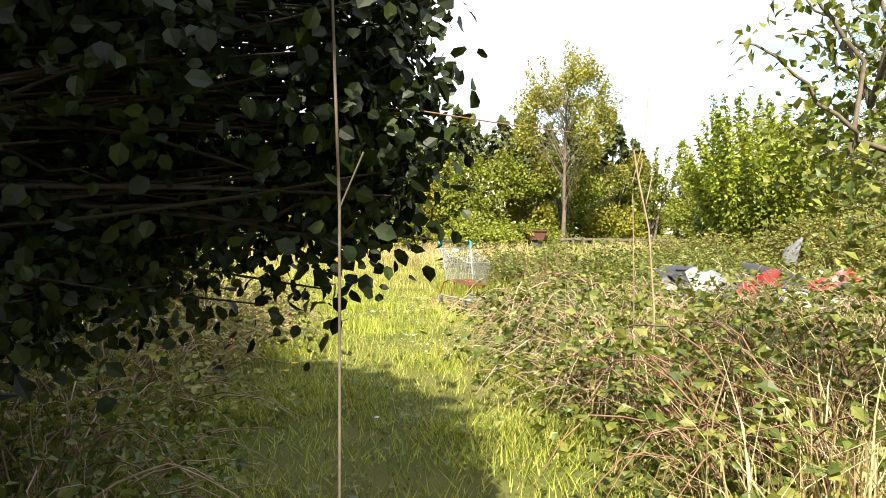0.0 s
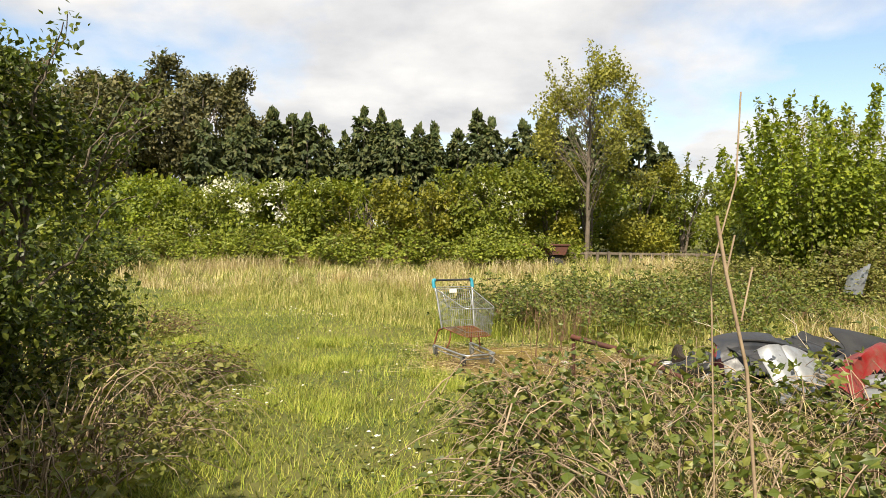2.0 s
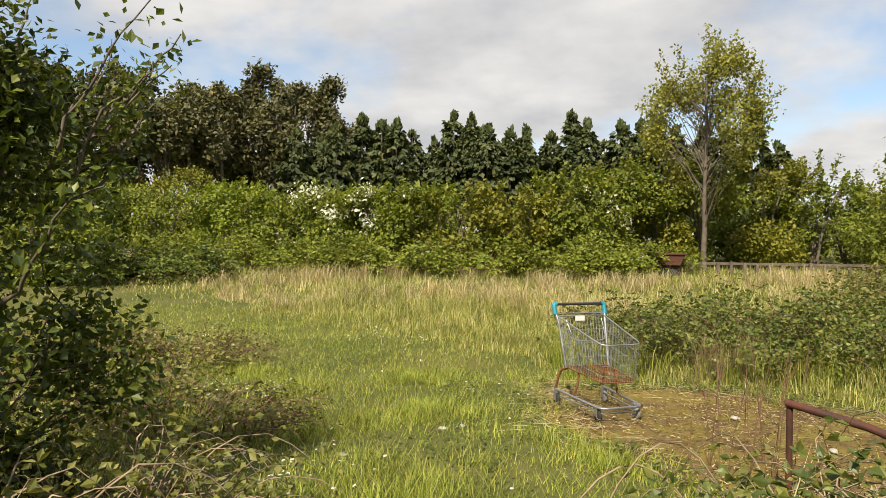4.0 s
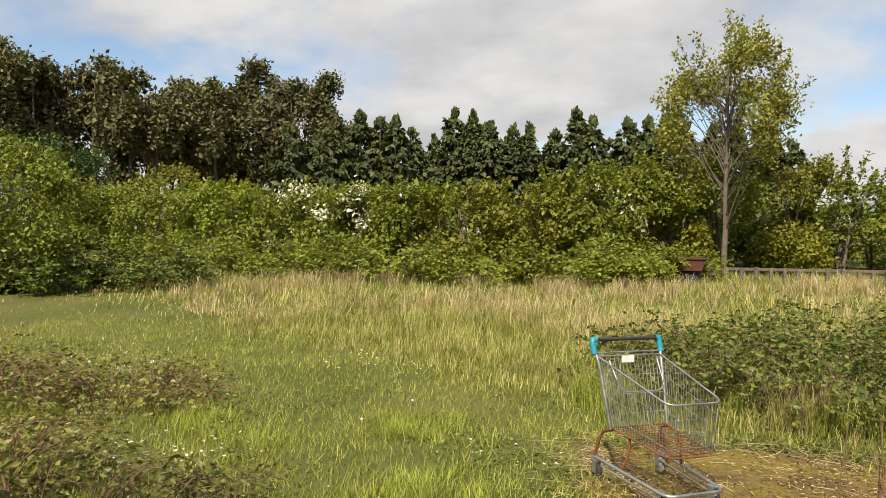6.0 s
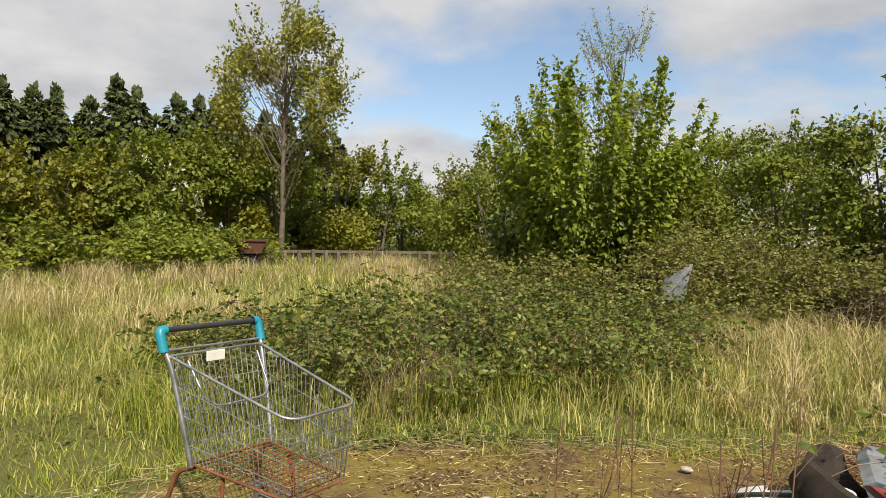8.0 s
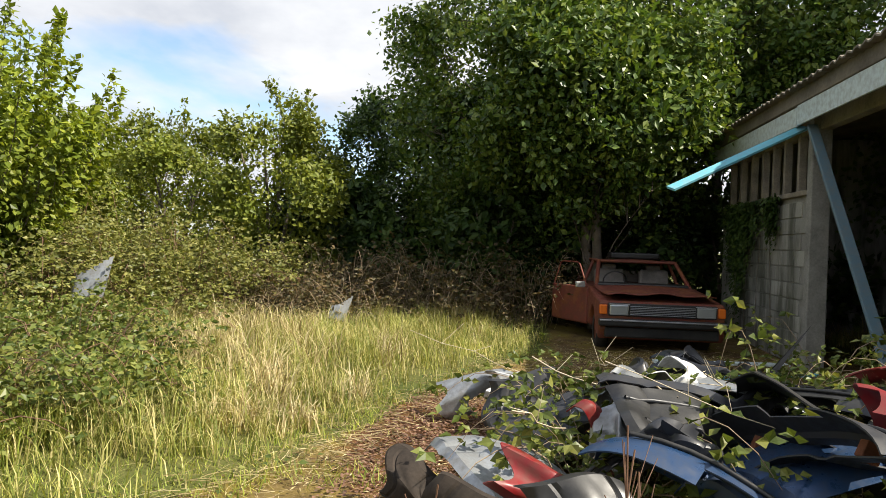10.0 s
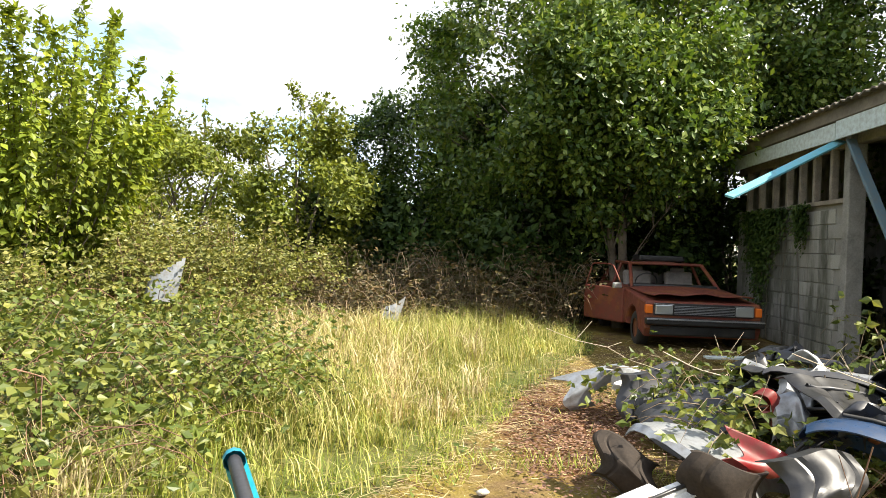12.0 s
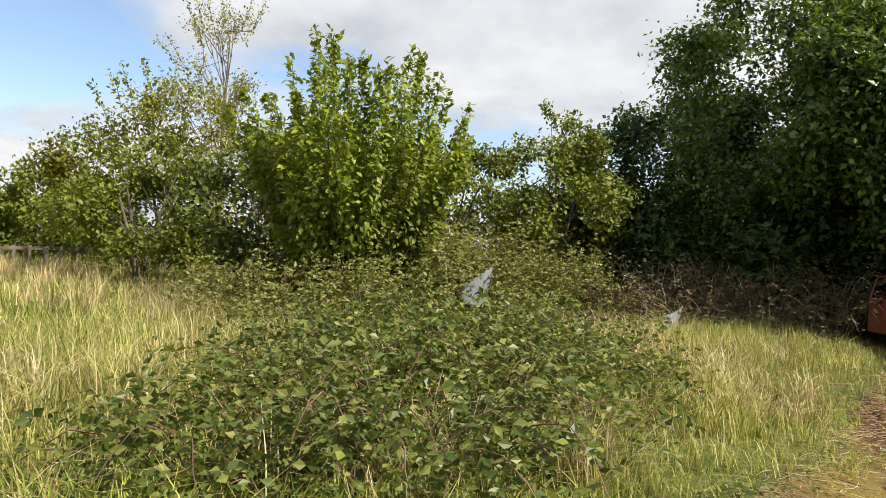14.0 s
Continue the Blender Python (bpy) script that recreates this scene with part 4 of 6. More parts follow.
make_tree("blackthorn_tree", "dense bush shading the path's start, leaves coloured as in deep shade", "tree", -2.65, 3.5, 3.6, (1.4, 0.75, 1.7), 1.75, M["blackthorn_shade"], rng, bark=M["shade_bark"],
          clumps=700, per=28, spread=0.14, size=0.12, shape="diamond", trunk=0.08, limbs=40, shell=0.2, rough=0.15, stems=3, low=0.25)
# this bush stands out of view, added to hold light off the start
make_tree("blackthorn_tree", "dense bush shading the path's start, leaves coloured as in deep shade", "tree", -2.6, 1.2, 3.4, (1.6, 0.8, 1.6), 1.6, M["blackthorn_shade"], rng, bark=M["shade_bark"],
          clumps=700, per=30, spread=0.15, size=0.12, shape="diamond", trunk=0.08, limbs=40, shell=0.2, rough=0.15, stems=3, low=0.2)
# canopy above the view, added to block sky light from the overhanging tree
make_tree("blackthorn_tree", "unseen canopy added to shade the path's start", "tree", -3.9, 0.7, 5.2, (1.9, 2.2, 0.9), 3.9, M["blackthorn_shade"], rng, bark=M["shade_bark"],
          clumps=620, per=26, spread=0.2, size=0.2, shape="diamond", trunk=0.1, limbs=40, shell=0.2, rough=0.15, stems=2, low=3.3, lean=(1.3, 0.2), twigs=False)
# trees behind and beside the camera, never seen, added as light blockers
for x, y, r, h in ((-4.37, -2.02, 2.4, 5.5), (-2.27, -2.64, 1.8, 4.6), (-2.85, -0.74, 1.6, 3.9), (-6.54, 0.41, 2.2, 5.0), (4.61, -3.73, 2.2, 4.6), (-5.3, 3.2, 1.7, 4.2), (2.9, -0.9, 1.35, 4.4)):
    make_tree("broadleaf_tree", "unseen dense tree added to shade the path's start", "tree", x, y, h, (r, r, h * 0.46), h * 0.57, M["dark"], rng,
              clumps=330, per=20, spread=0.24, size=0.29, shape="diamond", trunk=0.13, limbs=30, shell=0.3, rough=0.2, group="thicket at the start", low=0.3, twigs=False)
# unseen crown set between the sun and the overhanging tree
make_tree("broadleaf_tree", "unseen tall tree added to shade the path's start", "tree", -3.96, -1.32, 7.2, (1.35, 1.0, 1.6), 5.8, M["dark"], rng,
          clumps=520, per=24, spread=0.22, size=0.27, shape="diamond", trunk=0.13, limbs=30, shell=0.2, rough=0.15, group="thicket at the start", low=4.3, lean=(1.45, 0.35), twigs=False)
make_tree("hawthorn_bush", "arching hawthorn with sparse fresh leaves", "bush", 2.25, 3.2, 2.3, (0.85, 0.8, 0.85), 1.5, M["bramble"], rng,
          clumps=150, per=16, spread=0.12, size=0.05, shape="fold", trunk=0.014, limbs=40, shell=0.3, rough=0.2, stems=3, shoots=24, shoot_len=0.7, low=0.4)

# brambles
for x, y, rx, ry, h in ((1.86, 3.7, 0.75, 0.9, 0.95), (1.53, 5.21, 0.7, 0.8, 0.95), (2.62, 4.89, 1.0, 1.0, 1.05), (2.34, 6.4, 0.9, 0.8, 1.0), (3.5, 3.08, 1.2, 1.2, 1.4), (3.64, 5.88, 1.0, 0.9, 1.05), (1.5, 6.71, 0.6, 0.7, 0.9), (3.25, 6.98, 0.8, 0.5, 0.95), (4.75, 6.67, 0.9, 0.6, 1.0), (2.06, 7.5, 0.6, 0.45, 0.95), (1.31, 7.61, 0.45, 0.45, 0.95)):
    make_bramble("tangled green bramble with dead canes beside the path", x, y, rx, ry, h, rng, 200, 3500, 0.06, cane="cane" if y > 5 else "cane_red", reach=0.9)
for x, y, rx, ry, h in ((1.9, 14.0, 0.95, 0.8, 1.15), (3.0, 14.1, 1.1, 0.9, 1.2), (4.2, 13.9, 1.1, 0.9, 1.15), (5.3, 13.7, 1.0, 0.9, 1.0), (1.3, 14.8, 0.7, 0.6, 0.8), (3.4, 15.2, 1.4, 0.8, 1.0), (6.4, 15.0, 1.2, 0.9, 1.0), (5.0, 15.8, 1.3, 0.9, 1.0), (6.9, 16.8, 1.2, 0.9, 1.1)):
    make_bramble("low green bramble mound behind the trolley", x, y, rx, ry, h, rng, 80, 5700, 0.062, reach=0.9, shape="diamond")
for x, y, rx, ry, h in ((8.5, 17.0, 1.6, 1.2, 2.3), (10.4, 15.6, 1.6, 1.3, 2.0), (7.0, 18.2, 1.6, 1.4, 1.6), (10.6, 17.2, 1.8, 1.5, 2.7), (9.4, 16.2, 1.2, 0.9, 2.0), (11.8, 15.0, 1.2, 1.0, 1.7)):
    make_bramble("tall bramble mound in front of the maple", x, y, rx, ry, h, rng, 70, 8400, 0.07, "mound", reach=1.0, shape="diamond")
for x, y, rx, ry, h in ((12.0, 13.4, 1.4, 1.2, 1.6), (12.6, 11.6, 1.2, 1.3, 1.9), (13.2, 10.0, 1.0, 0.9, 1.9), (11.0, 13.9, 1.0, 0.7, 1.1)):
    make_bramble("brown shaded thicket of old bramble canes", x, y, rx, ry, h, rng, 190, 6000, 0.075, "bramble_red", cane="cane", reach=1.0, shape="diamond")
for x, y, rx, ry, h in ((-1.98, 4.95, 0.7, 0.8, 0.85), (-1.95, 6.55, 0.6, 0.7, 1.0), (-2.04, 7.55, 0.6, 0.6, 0.9), (-2.91, 9.97, 0.9, 0.7, 0.5), (-1.59, 3.45, 0.6, 0.7, 0.6), (-4.47, 12.89, 0.9, 0.7, 0.6), (-5.98, 12.51, 1.0, 0.8, 0.75), (-4.2, 10.48, 0.9, 0.8, 0.6)):
    # the nearest clump gets the darker leaf colour in place of shade
    make_bramble("bramble with dry brown canes at the path's edge", x, y, rx, ry, h, rng, 140, 3000, 0.05, "mound" if y > 4.6 else "bramble", cane="cane" if y < 8 else "cane_red", reach=0.8, shape="diamond")
for x, y, rx, ry, h in ((4.6, 8.0, 0.5, 0.6, 1.1), (3.9, 9.2, 0.35, 0.35, 0.85), (5.3, 9.2, 0.5, 0.4, 0.8), (5.6, 7.2, 0.7, 0.5, 1.15)):
    make_bramble("straggling bramble growing through the scrap", x, y, rx, ry, h, rng, 36, 1500, 0.07, "bramble", cane="cane", reach=0.9)


# ---- metal, wood and masonry materials ----
M["chrome"] = plain_mat("dull_steel", (0.34, 0.35, 0.36), (0.55, 0.56, 0.57), 0.38, 9.0, 80.0, metal=0.85, bump=0.08)
M["rust"] = plain_mat("rust", (0.10, 0.032, 0.014), (0.24, 0.085, 0.035), 0.85, 7.0, 60.0, bump=0.4)
M["old_rust"] = plain_mat("dark_rust", (0.045, 0.018, 0.012), (0.12, 0.04, 0.024), 0.85, 5.0, 60.0, bump=0.4)
M["teal"] = plain_mat("teal_plastic", (0.01, 0.20, 0.29), (0.02, 0.30, 0.40), 0.4, 8.0, 70.0, bump=0.05)
M["black"] = plain_mat("black_plastic", (0.012, 0.012, 0.013), (0.035, 0.034, 0.032), 0.42, 5.0, 60.0, bump=0.1)
M["tyre"] = plain_mat("tyre_rubber", (0.015, 0.015, 0.015), (0.05, 0.045, 0.04), 0.85, 6.0, 50.0)
M["white_label"] = plain_mat("white_label", (0.70, 0.70, 0.67), (0.84, 0.84, 0.82), 0.5, 12.0, 90.0, bump=0.02)
M["car_red"] = paint_mat("faded_red_paint", (0.165, 0.032, 0.018), 0.42, 0.5)
M["silver"] = paint_mat("silver_paint", (0.34, 0.36, 0.38), 0.06, 0.26, 0.5)
M["pale"] = paint_mat("white_paint", (0.70, 0.71, 0.70), 0.07, 0.35)
M["dark_grey"] = paint_mat("dark_grey_paint", (0.028, 0.030, 0.036), 0.04, 0.3, dirt=(0.05, 0.045, 0.04))
M["blue"] = paint_mat("blue_paint", (0.022, 0.055, 0.13), 0.05, 0.2, 0.3, dirt=(0.06, 0.06, 0.06))
M["liner"] = plain_mat("brown_black_liner", (0.022, 0.018, 0.015), (0.055, 0.043, 0.034), 0.85, 6.0, 60.0, bump=0.3, spec=0.2)
M["bright_red"] = paint_mat("red_paint", (0.20, 0.013, 0.014), 0.1, 0.3)
k = Nodes("lamp_glass")
M["lamp"] = k.done(k.n("ShaderNodeBsdfPrincipled", Base_Color=(0.5, 0.52, 0.5, 1), Roughness=0.15, Metallic=0.5).outputs[0])
k = Nodes("amber_lens")
M["amber"] = k.done(k.n("ShaderNodeBsdfPrincipled", Base_Color=(0.75, 0.17, 0.02, 1), Roughness=0.25).outputs[0])
M["block"] = stained_mat()
M["mortar"] = plain_mat("mortar", (0.20, 0.19, 0.17), (0.30, 0.29, 0.26), 0.95, 4.0, 60.0, bump=0.5)
M["concrete"] = plain_mat("weathered_concrete", (0.17, 0.165, 0.15), (0.33, 0.32, 0.29), 0.9, 2.5, 40.0, bump=0.5)
M["old_wood"] = plain_mat("grey_old_wood", (0.14, 0.12, 0.095), (0.32, 0.28, 0.22), 0.85, 4.0, 50.0, bump=0.5)
M["pale_paint"] = paint_mat("flaking_pale_blue_paint", (0.58, 0.66, 0.66), 0.08, 0.6, dirt=(0.2, 0.18, 0.14))
M["blue_paint"] = paint_mat("flaking_sky_blue_paint", (0.12, 0.42, 0.52), 0.05, 0.55, dirt=(0.25, 0.32, 0.32))
# darker copy of the blue paint, with the brace's shade in its colour
M["shaded_blue_paint"] = paint_mat("shaded_blue_dirty_paint", (0.10, 0.17, 0.21), 0.05, 0.6, dirt=(0.2, 0.2, 0.18))
M["roof"] = plain_mat("mossy_roof_sheet", (0.10, 0.085, 0.065), (0.22, 0.19, 0.15), 0.95, 2.0, 30.0, bump=0.5)
M["vinyl"] = plain_mat("grey_seat_cloth", (0.16, 0.15, 0.14), (0.30, 0.28, 0.26), 0.9, 6.0, 60.0)
M["stone"] = plain_mat("pale_stone", (0.22, 0.20, 0.17), (0.42, 0.40, 0.35), 0.9, 8.0, 60.0, bump=0.4, island=True)


def tube(points, r, sides=6, taper=None):
    p = np.array(points, float)[None]
    rad = np.full((1, p.shape[1]), r) if taper is None else np.linspace(r, taper, p.shape[1])[None]
    return tube_geo(p, rad, sides)


def smooth_line(points, per=5):
    """A rounded run through the points."""
    p = [Vector(q) for q in points]
    out = [p[0]]
    for a, b, c in zip(p, p[1:], p[2:]):
        s, e = b.lerp(a, min(0.4, 0.08 / max((b - a).length, 1e-6))), b.lerp(c, min(0.4, 0.08 / max((c - b).length, 1e-6)))
        out += [(1 - t) ** 2 * s + 2 * t * (1 - t) * b + t * t * e for t in np.linspace(0, 1, per)]
    return np.array([tuple(q) for q in out + [p[-1]]])


def rods(name, lines, r, mat, parent, label="", sides=6):
    """One part made of one or more rods that are welded together."""
    vs, fs, off = [], [], 0
    for ln in lines:
        v, f = tube(ln, r, sides)
        vs.append(v)
        fs.append(f + off)
        off += len(v)
    return mesh_part(name, raw_mesh(name, np.concatenate(vs), [np.concatenate(fs)], True), mat, parent, label)


def lathe(name, profile, mat, parent, m=None, sides=18, label=""):
    """A turned shape round x: profile of (x, r)."""
    pr = np.array(profile)
    a = np.linspace(0, 2 * np.pi, sides, endpoint=False)
    v = np.stack([np.repeat(pr[:, 0], sides), (pr[:, 1:] * np.cos(a)).ravel(), (pr[:, 1:] * np.sin(a)).ravel()], 1)
    idx = np.arange(len(v)).reshape(len(pr), sides)
    nx = np.roll(idx, -1, 1)
    f = np.stack([idx[:-1], nx[:-1], nx[1:], idx[1:]], -1).reshape(-1, 4)
    return mesh_part(name, raw_mesh(name, v, [f], True), mat, parent, label, m)


# ---- shopping trolley ----
def build_trolley(m):
    t = thing("shopping_trolley", m, "abandoned steel shopping trolley with teal handle ends on bare earth", "shopping trolley")
    H, T, F = 0.285, 1.0, 0.80
    rods("handle_bar", [[(-H + 0.03, 0, T), (H - 0.03, 0, T)]], 0.014, M["dark_grey"], t, "dark plastic handle bar", 10)
    for s in (-1, 1):
        rods("handle_end", [smooth_line([(s * (H - 0.035), 0, T), (s * H, 0, T), (s * (H - 0.005), 0.035, T - 0.1)], 7)], 0.023, M["teal"], t, "teal plastic handle end", 10)
        rods("handle_post", [smooth_line([(s * (H - 0.005), 0.02, T - 0.06), (s * 0.262, 0.07, 0.83), (s * 0.235, 0.19, 0.39)])], 0.0125, M["chrome"], t, "", 8)
    top = [(-0.262, 0.05, 0.885), (-0.205, F, 0.70), (0.205, F, 0.70), (0.262, 0.05, 0.885)]
    bot = [(-0.225, 0.18, 0.40), (-0.175, F - 0.03, 0.355), (0.175, F - 0.03, 0.355), (0.225, 0.18, 0.40)]
    lerp = lambda a, b, u: tuple(np.array(a) * (1 - u) + np.array(b) * u)
    rods("basket_rim", [smooth_line(top), [top[3], top[0]]], 0.0065, M["chrome"], t, "", 6)
    rods("basket_foot_rim", [smooth_line(bot), [bot[3], bot[0]]], 0.006, M["rust"], t, "rusted foot rim", 6)
    for name, a, b, n in (("side_grid", 0, 1, 21), ("front_grid", 1, 2, 13), ("side_grid", 2, 3, 21), ("back_flap", 3, 0, 15)):
        lines = [[lerp(top[a], top[b], u), lerp(bot[a], bot[b], u)] for u in np.linspace(0, 1, n + 2)[1:-1]]
        lines += [[lerp(top[a], bot[a], u), lerp(top[b], bot[b], u)] for u in (0.28, 0.55, 0.82)]
        tagged(rods(name, lines, 0.0024 if name != "back_flap" else 0.003, M["chrome"], t, "", 4), kind="stuff")
    lines = [[lerp(bot[0], bot[1], u), lerp(bot[3], bot[2], u)] for u in np.linspace(0, 1, 16)]
    lines += [[lerp(bot[0], bot[3], u), lerp(bot[1], bot[2], u)] for u in (0.2, 0.4, 0.6, 0.8)]
    tagged(rods("basket_floor", lines, 0.0035, M["rust"], t, "rusted wire floor", 4), kind="stuff")
    rods("child_seat_frame", [smooth_line([(-0.2, 0.1, 0.86), (-0.18, 0.24, 0.66), (0.18, 0.24, 0.66), (0.2, 0.1, 0.86)])], 0.0055, M["chrome"], t)
    rods("upper_bar", [[(-0.268, 0.04, 0.91), (0.268, 0.04, 0.91)]], 0.006, M["chrome"], t)
    part("label_plate", bm_box(0.105, 0.006, 0.05, (0.02, 0.062, 0.86), 0.002), M["white_label"], t, "white label plate")
    rods("base_frame", [smooth_line([(-0.27, 0.02, 0.155), (-0.215, 0.82, 0.135), (0.215, 0.82, 0.135), (0.27, 0.02, 0.155)])], 0.0125, M["chrome"], t, "", 8)
    rods("base_frame_lower", [smooth_line([(-0.255, 0.06, 0.10), (-0.2, 0.79, 0.085), (0.2, 0.79, 0.085), (0.255, 0.06, 0.10)])], 0.007, M["chrome"], t, "", 6)
    for s in (-1, 1):
        rods("leg", [smooth_line([(s * 0.225, 0.2, 0.39), (s * 0.25, 0.10, 0.36), (s * 0.27, 0.03, 0.155)])], 0.0115, M["rust"], t, "", 8)
        rods("leg", [smooth_line([(s * 0.19, 0.36, 0.385), (s * 0.21, 0.38, 0.25), (s * 0.245, 0.34, 0.145)])], 0.009, M["rust"], t, "", 8)
        for y in (0.05, 0.72):
            x = s * (0.268 if y < 0.4 else 0.2)
            c = mesh_part("caster", bpy.data.meshes.new("caster"), M["chrome"], t)
            bm = bm_box(0.05, 0.06, 0.016, (0, 0, 0.135), 0.004)
            bm_box(0.006, 0.045, 0.085, (0.021, 0.01, 0.092), 0, bm)
            bm_box(0.006, 0.045, 0.085, (-0.021, 0.01, 0.092), 0, bm)
            bm.to_mesh(c.data)
            bm.free()
            c.matrix_basis = pose(x, y, 0)
            lathe("wheel", [(-0.014, 0.0), (-0.014, 0.05), (-0.009, 0.058), (0.009, 0.058), (0.014, 0.05), (0.014, 0.0)], M["tyre"] if s > 0 else M["concrete"], c, pose(0, 0.015, 0.058))


build_trolley(pose(0.456, 11.61, ground_z(0.5, 11.4) - 0.02, 0, 0, -153.8))


# ---- wrecked car ----
def extrude_profile(points, width, taper=0.0, bevel=0.03):
    """A side outline (x, z) drawn out across the width."""
    bm = bmesh.new()
    f = bm.faces.new([bm.verts.new((x, -width / 2, z)) for x, z in points])
    r = bmesh.ops.extrude_face_region(bm, geom=[f])
    bmesh.ops.translate(bm, verts=[v for v in r["geom"] if isinstance(v, bmesh.types.BMVert)], vec=(0, width, 0))
    bmesh.ops.recalc_face_normals(bm, faces=bm.faces)
    if taper:
        for v in bm.verts:
            v.co.y *= 1 - taper * max(0, v.co.z - 0.55)
    if bevel:
        es = [e for e in bm.edges if abs(e.verts[0].co.y - e.verts[1].co.y) < 0.05 and abs(abs(e.verts[0].co.y) - width / 2) < 0.15]
        bmesh.ops.bevel(bm, geom=es, offset=bevel, segments=2, profile=0.5, affect="EDGES")
    return bm


def wheel_arch(cx, r, z0, n=9):
    return [(cx + r * math.cos(a), max(z0, 0.30 + r * math.sin(a))) for a in np.linspace(0, math.pi, n)]


def build_car(m):
    car = thing("car_wreck", m, "rusty red derelict saloon car with one door ajar", "car")
    L, W = 4.15, 1.66
    low = 0.22
    outline = [(0.0, 0.36), (0.0, 0.74), (-0.04, 0.78)] + [(-1.35, 0.90), (-3.2, 0.93), (-L + 0.05, 0.86), (-L, 0.45)]
    outline += [(-L + 0.1, low)] + wheel_arch(-3.35, 0.34, low)[::-1] + wheel_arch(-0.75, 0.34, low)[::-1] + [(-0.08, low)]
    bm = extrude_profile(outline, W, 0.04, 0.035)
    part("body", bm, M["car_red"], car)
    # engine bay is dark under the sprung bonnet
    nx, ny = 12, 14
    bm = bmesh.new()
    grid = [[bm.verts.new((-0.02 - 1.32 * i / nx, (j / ny - 0.5) * 1.5 * (1 - 0.05 * (1 - i / nx)),
                           0.83 + 0.10 * i / nx + 0.03 * math.sin(math.pi * j / ny) + 0.018 * math.sin(j * 1.1) * (1 - i / nx) ** 2 + 0.05 * (1 - i / nx) ** 3)) for j in range(ny + 1)] for i in range(nx + 1)]
    for i in range(nx):
        for j in range(ny):
            bm.faces.new((grid[i][j], grid[i][j + 1], grid[i + 1][j + 1], grid[i + 1][j]))
    bmesh.ops.recalc_face_normals(bm, faces=bm.faces)
    bmesh.ops.solidify(bm, geom=bm.faces[:], thickness=0.018)
    part("bonnet", bm, M["car_red"], car, "buckled bonnet, sprung open at the front", smooth=True)
    part("grille_recess", bm_box(0.05, 1.42, 0.19, (0.0, 0, 0.66), 0.01), M["black"], car)
    g = part("grille", bm_box(0.03, 0.86, 0.15, (0.025, 0, 0.655), 0.005), M["black"], car)
    for i in range(6):
        part("slat", bm_box(0.022, 0.85, 0.009, (0.045, 0, 0.595 + i * 0.024), 0.002), M["chrome"], g)
    for s in (-1, 1):
        h = part("headlight", bm_box(0.05, 0.25, 0.15, (0.03, s * 0.57, 0.655), 0.015), M["lamp"], car, "clouded headlight")
        part("bezel", bm_box(0.035, 0.28, 0.012, (0.03, s * 0.57, 0.737), 0.003), M["chrome"], h)
        part("indicator", bm_box(0.10, 0.10, 0.14, (-0.02, s * 0.775, 0.655), 0.015), M["amber"], car, "orange indicator lens")
    b = part("bumper", bm_box(0.12, 1.68, 0.11, (0.06, 0, 0.475), 0.025), M["black"], car, "dark front bumper")
    part("bumper_strip", bm_box(0.02, 1.66, 0.022, (0.122, 0, 0.51), 0.005), M["chrome"], b)
    part("valance", bm_box(0.06, 1.5, 0.16, (-0.02, 0, 0.33), 0.02), M["black"], car)
    # cabin
    A, B = (-1.35, 0.91), (-1.95, 1.33)
    C, D = (-3.05, 1.34), (-3.55, 0.93)
    nx, ny = 8, 10
    bm = bmesh.new()
    grid = [[bm.verts.new((B[0] + (C[0] - B[0]) * i / nx, (j / ny - 0.5) * 1.22, 1.325 + 0.035 * math.sin(math.pi * j / ny) + 0.015 * math.sin(math.pi * i / nx))) for j in range(ny + 1)] for i in range(nx + 1)]
    for i in range(nx):
        for j in range(ny):
            bm.faces.new((grid[i][j], grid[i][j + 1], grid[i + 1][j + 1], grid[i + 1][j]))
    bmesh.ops.recalc_face_normals(bm, faces=bm.faces)
    bmesh.ops.solidify(bm, geom=bm.faces[:], thickness=0.03)
    part("roof", bm, M["car_red"], car, "dented rusty roof", smooth=True)
    for s in (-1, 1):
        rods("windscreen_pillar", [[(A[0], s * 0.70, A[1]), (B[0], s * 0.60, B[1])]], 0.032, M["car_red"], car, "", 6)
        rods("centre_pillar", [[(-2.45, s * 0.77, 0.91), (-2.5, s * 0.61, 1.33)]], 0.03, M["car_red"], car, "", 6)
        rods("rear_pillar", [[(D[0], s * 0.72, D[1]), (C[0], s * 0.60, C[1])]], 0.05, M["car_red"], car, "", 6)
        rods("roof_rail", [[(B[0], s * 0.605, 1.335), (C[0], s * 0.605, 1.34)]], 0.026, M["car_red"], car, "", 6)
    rods("windscreen_header", [[(B[0], -0.6, B[1]), (B[0], 0.6, B[1])]], 0.026, M["car_red"], car, "", 6)
    part("dashboard", bm_box(0.35, 1.36, 0.10, (-1.52, 0, 0.93), 0.03), M["black"], car)
    for s in (-1, 1):
        seat = part("seat", bm_box(0.16, 0.48, 0.42, (-2.4, s * 0.36, 0.98), 0.05, None, Matrix.Rotation(radians(-12), 4, "Y")), M["vinyl"], car, "faded grey car seat")
        part("headrest", bm_box(0.09, 0.24, 0.14, (-2.48, s * 0.36, 1.2), 0.03), M["vinyl"], seat)
    part("rear_seat", bm_box(0.16, 1.2, 0.3, (-3.2, 0, 1.0), 0.05), M["vinyl"], car)
    ring = [(-1.78 + 0.06 * math.sin(a), -0.36 + 0.18 * math.cos(a), 1.0 + 0.16 * math.sin(a)) for a in np.linspace(0, 2 * math.pi, 20)]
    rods("steering_wheel", [ring], 0.012, M["black"], car)
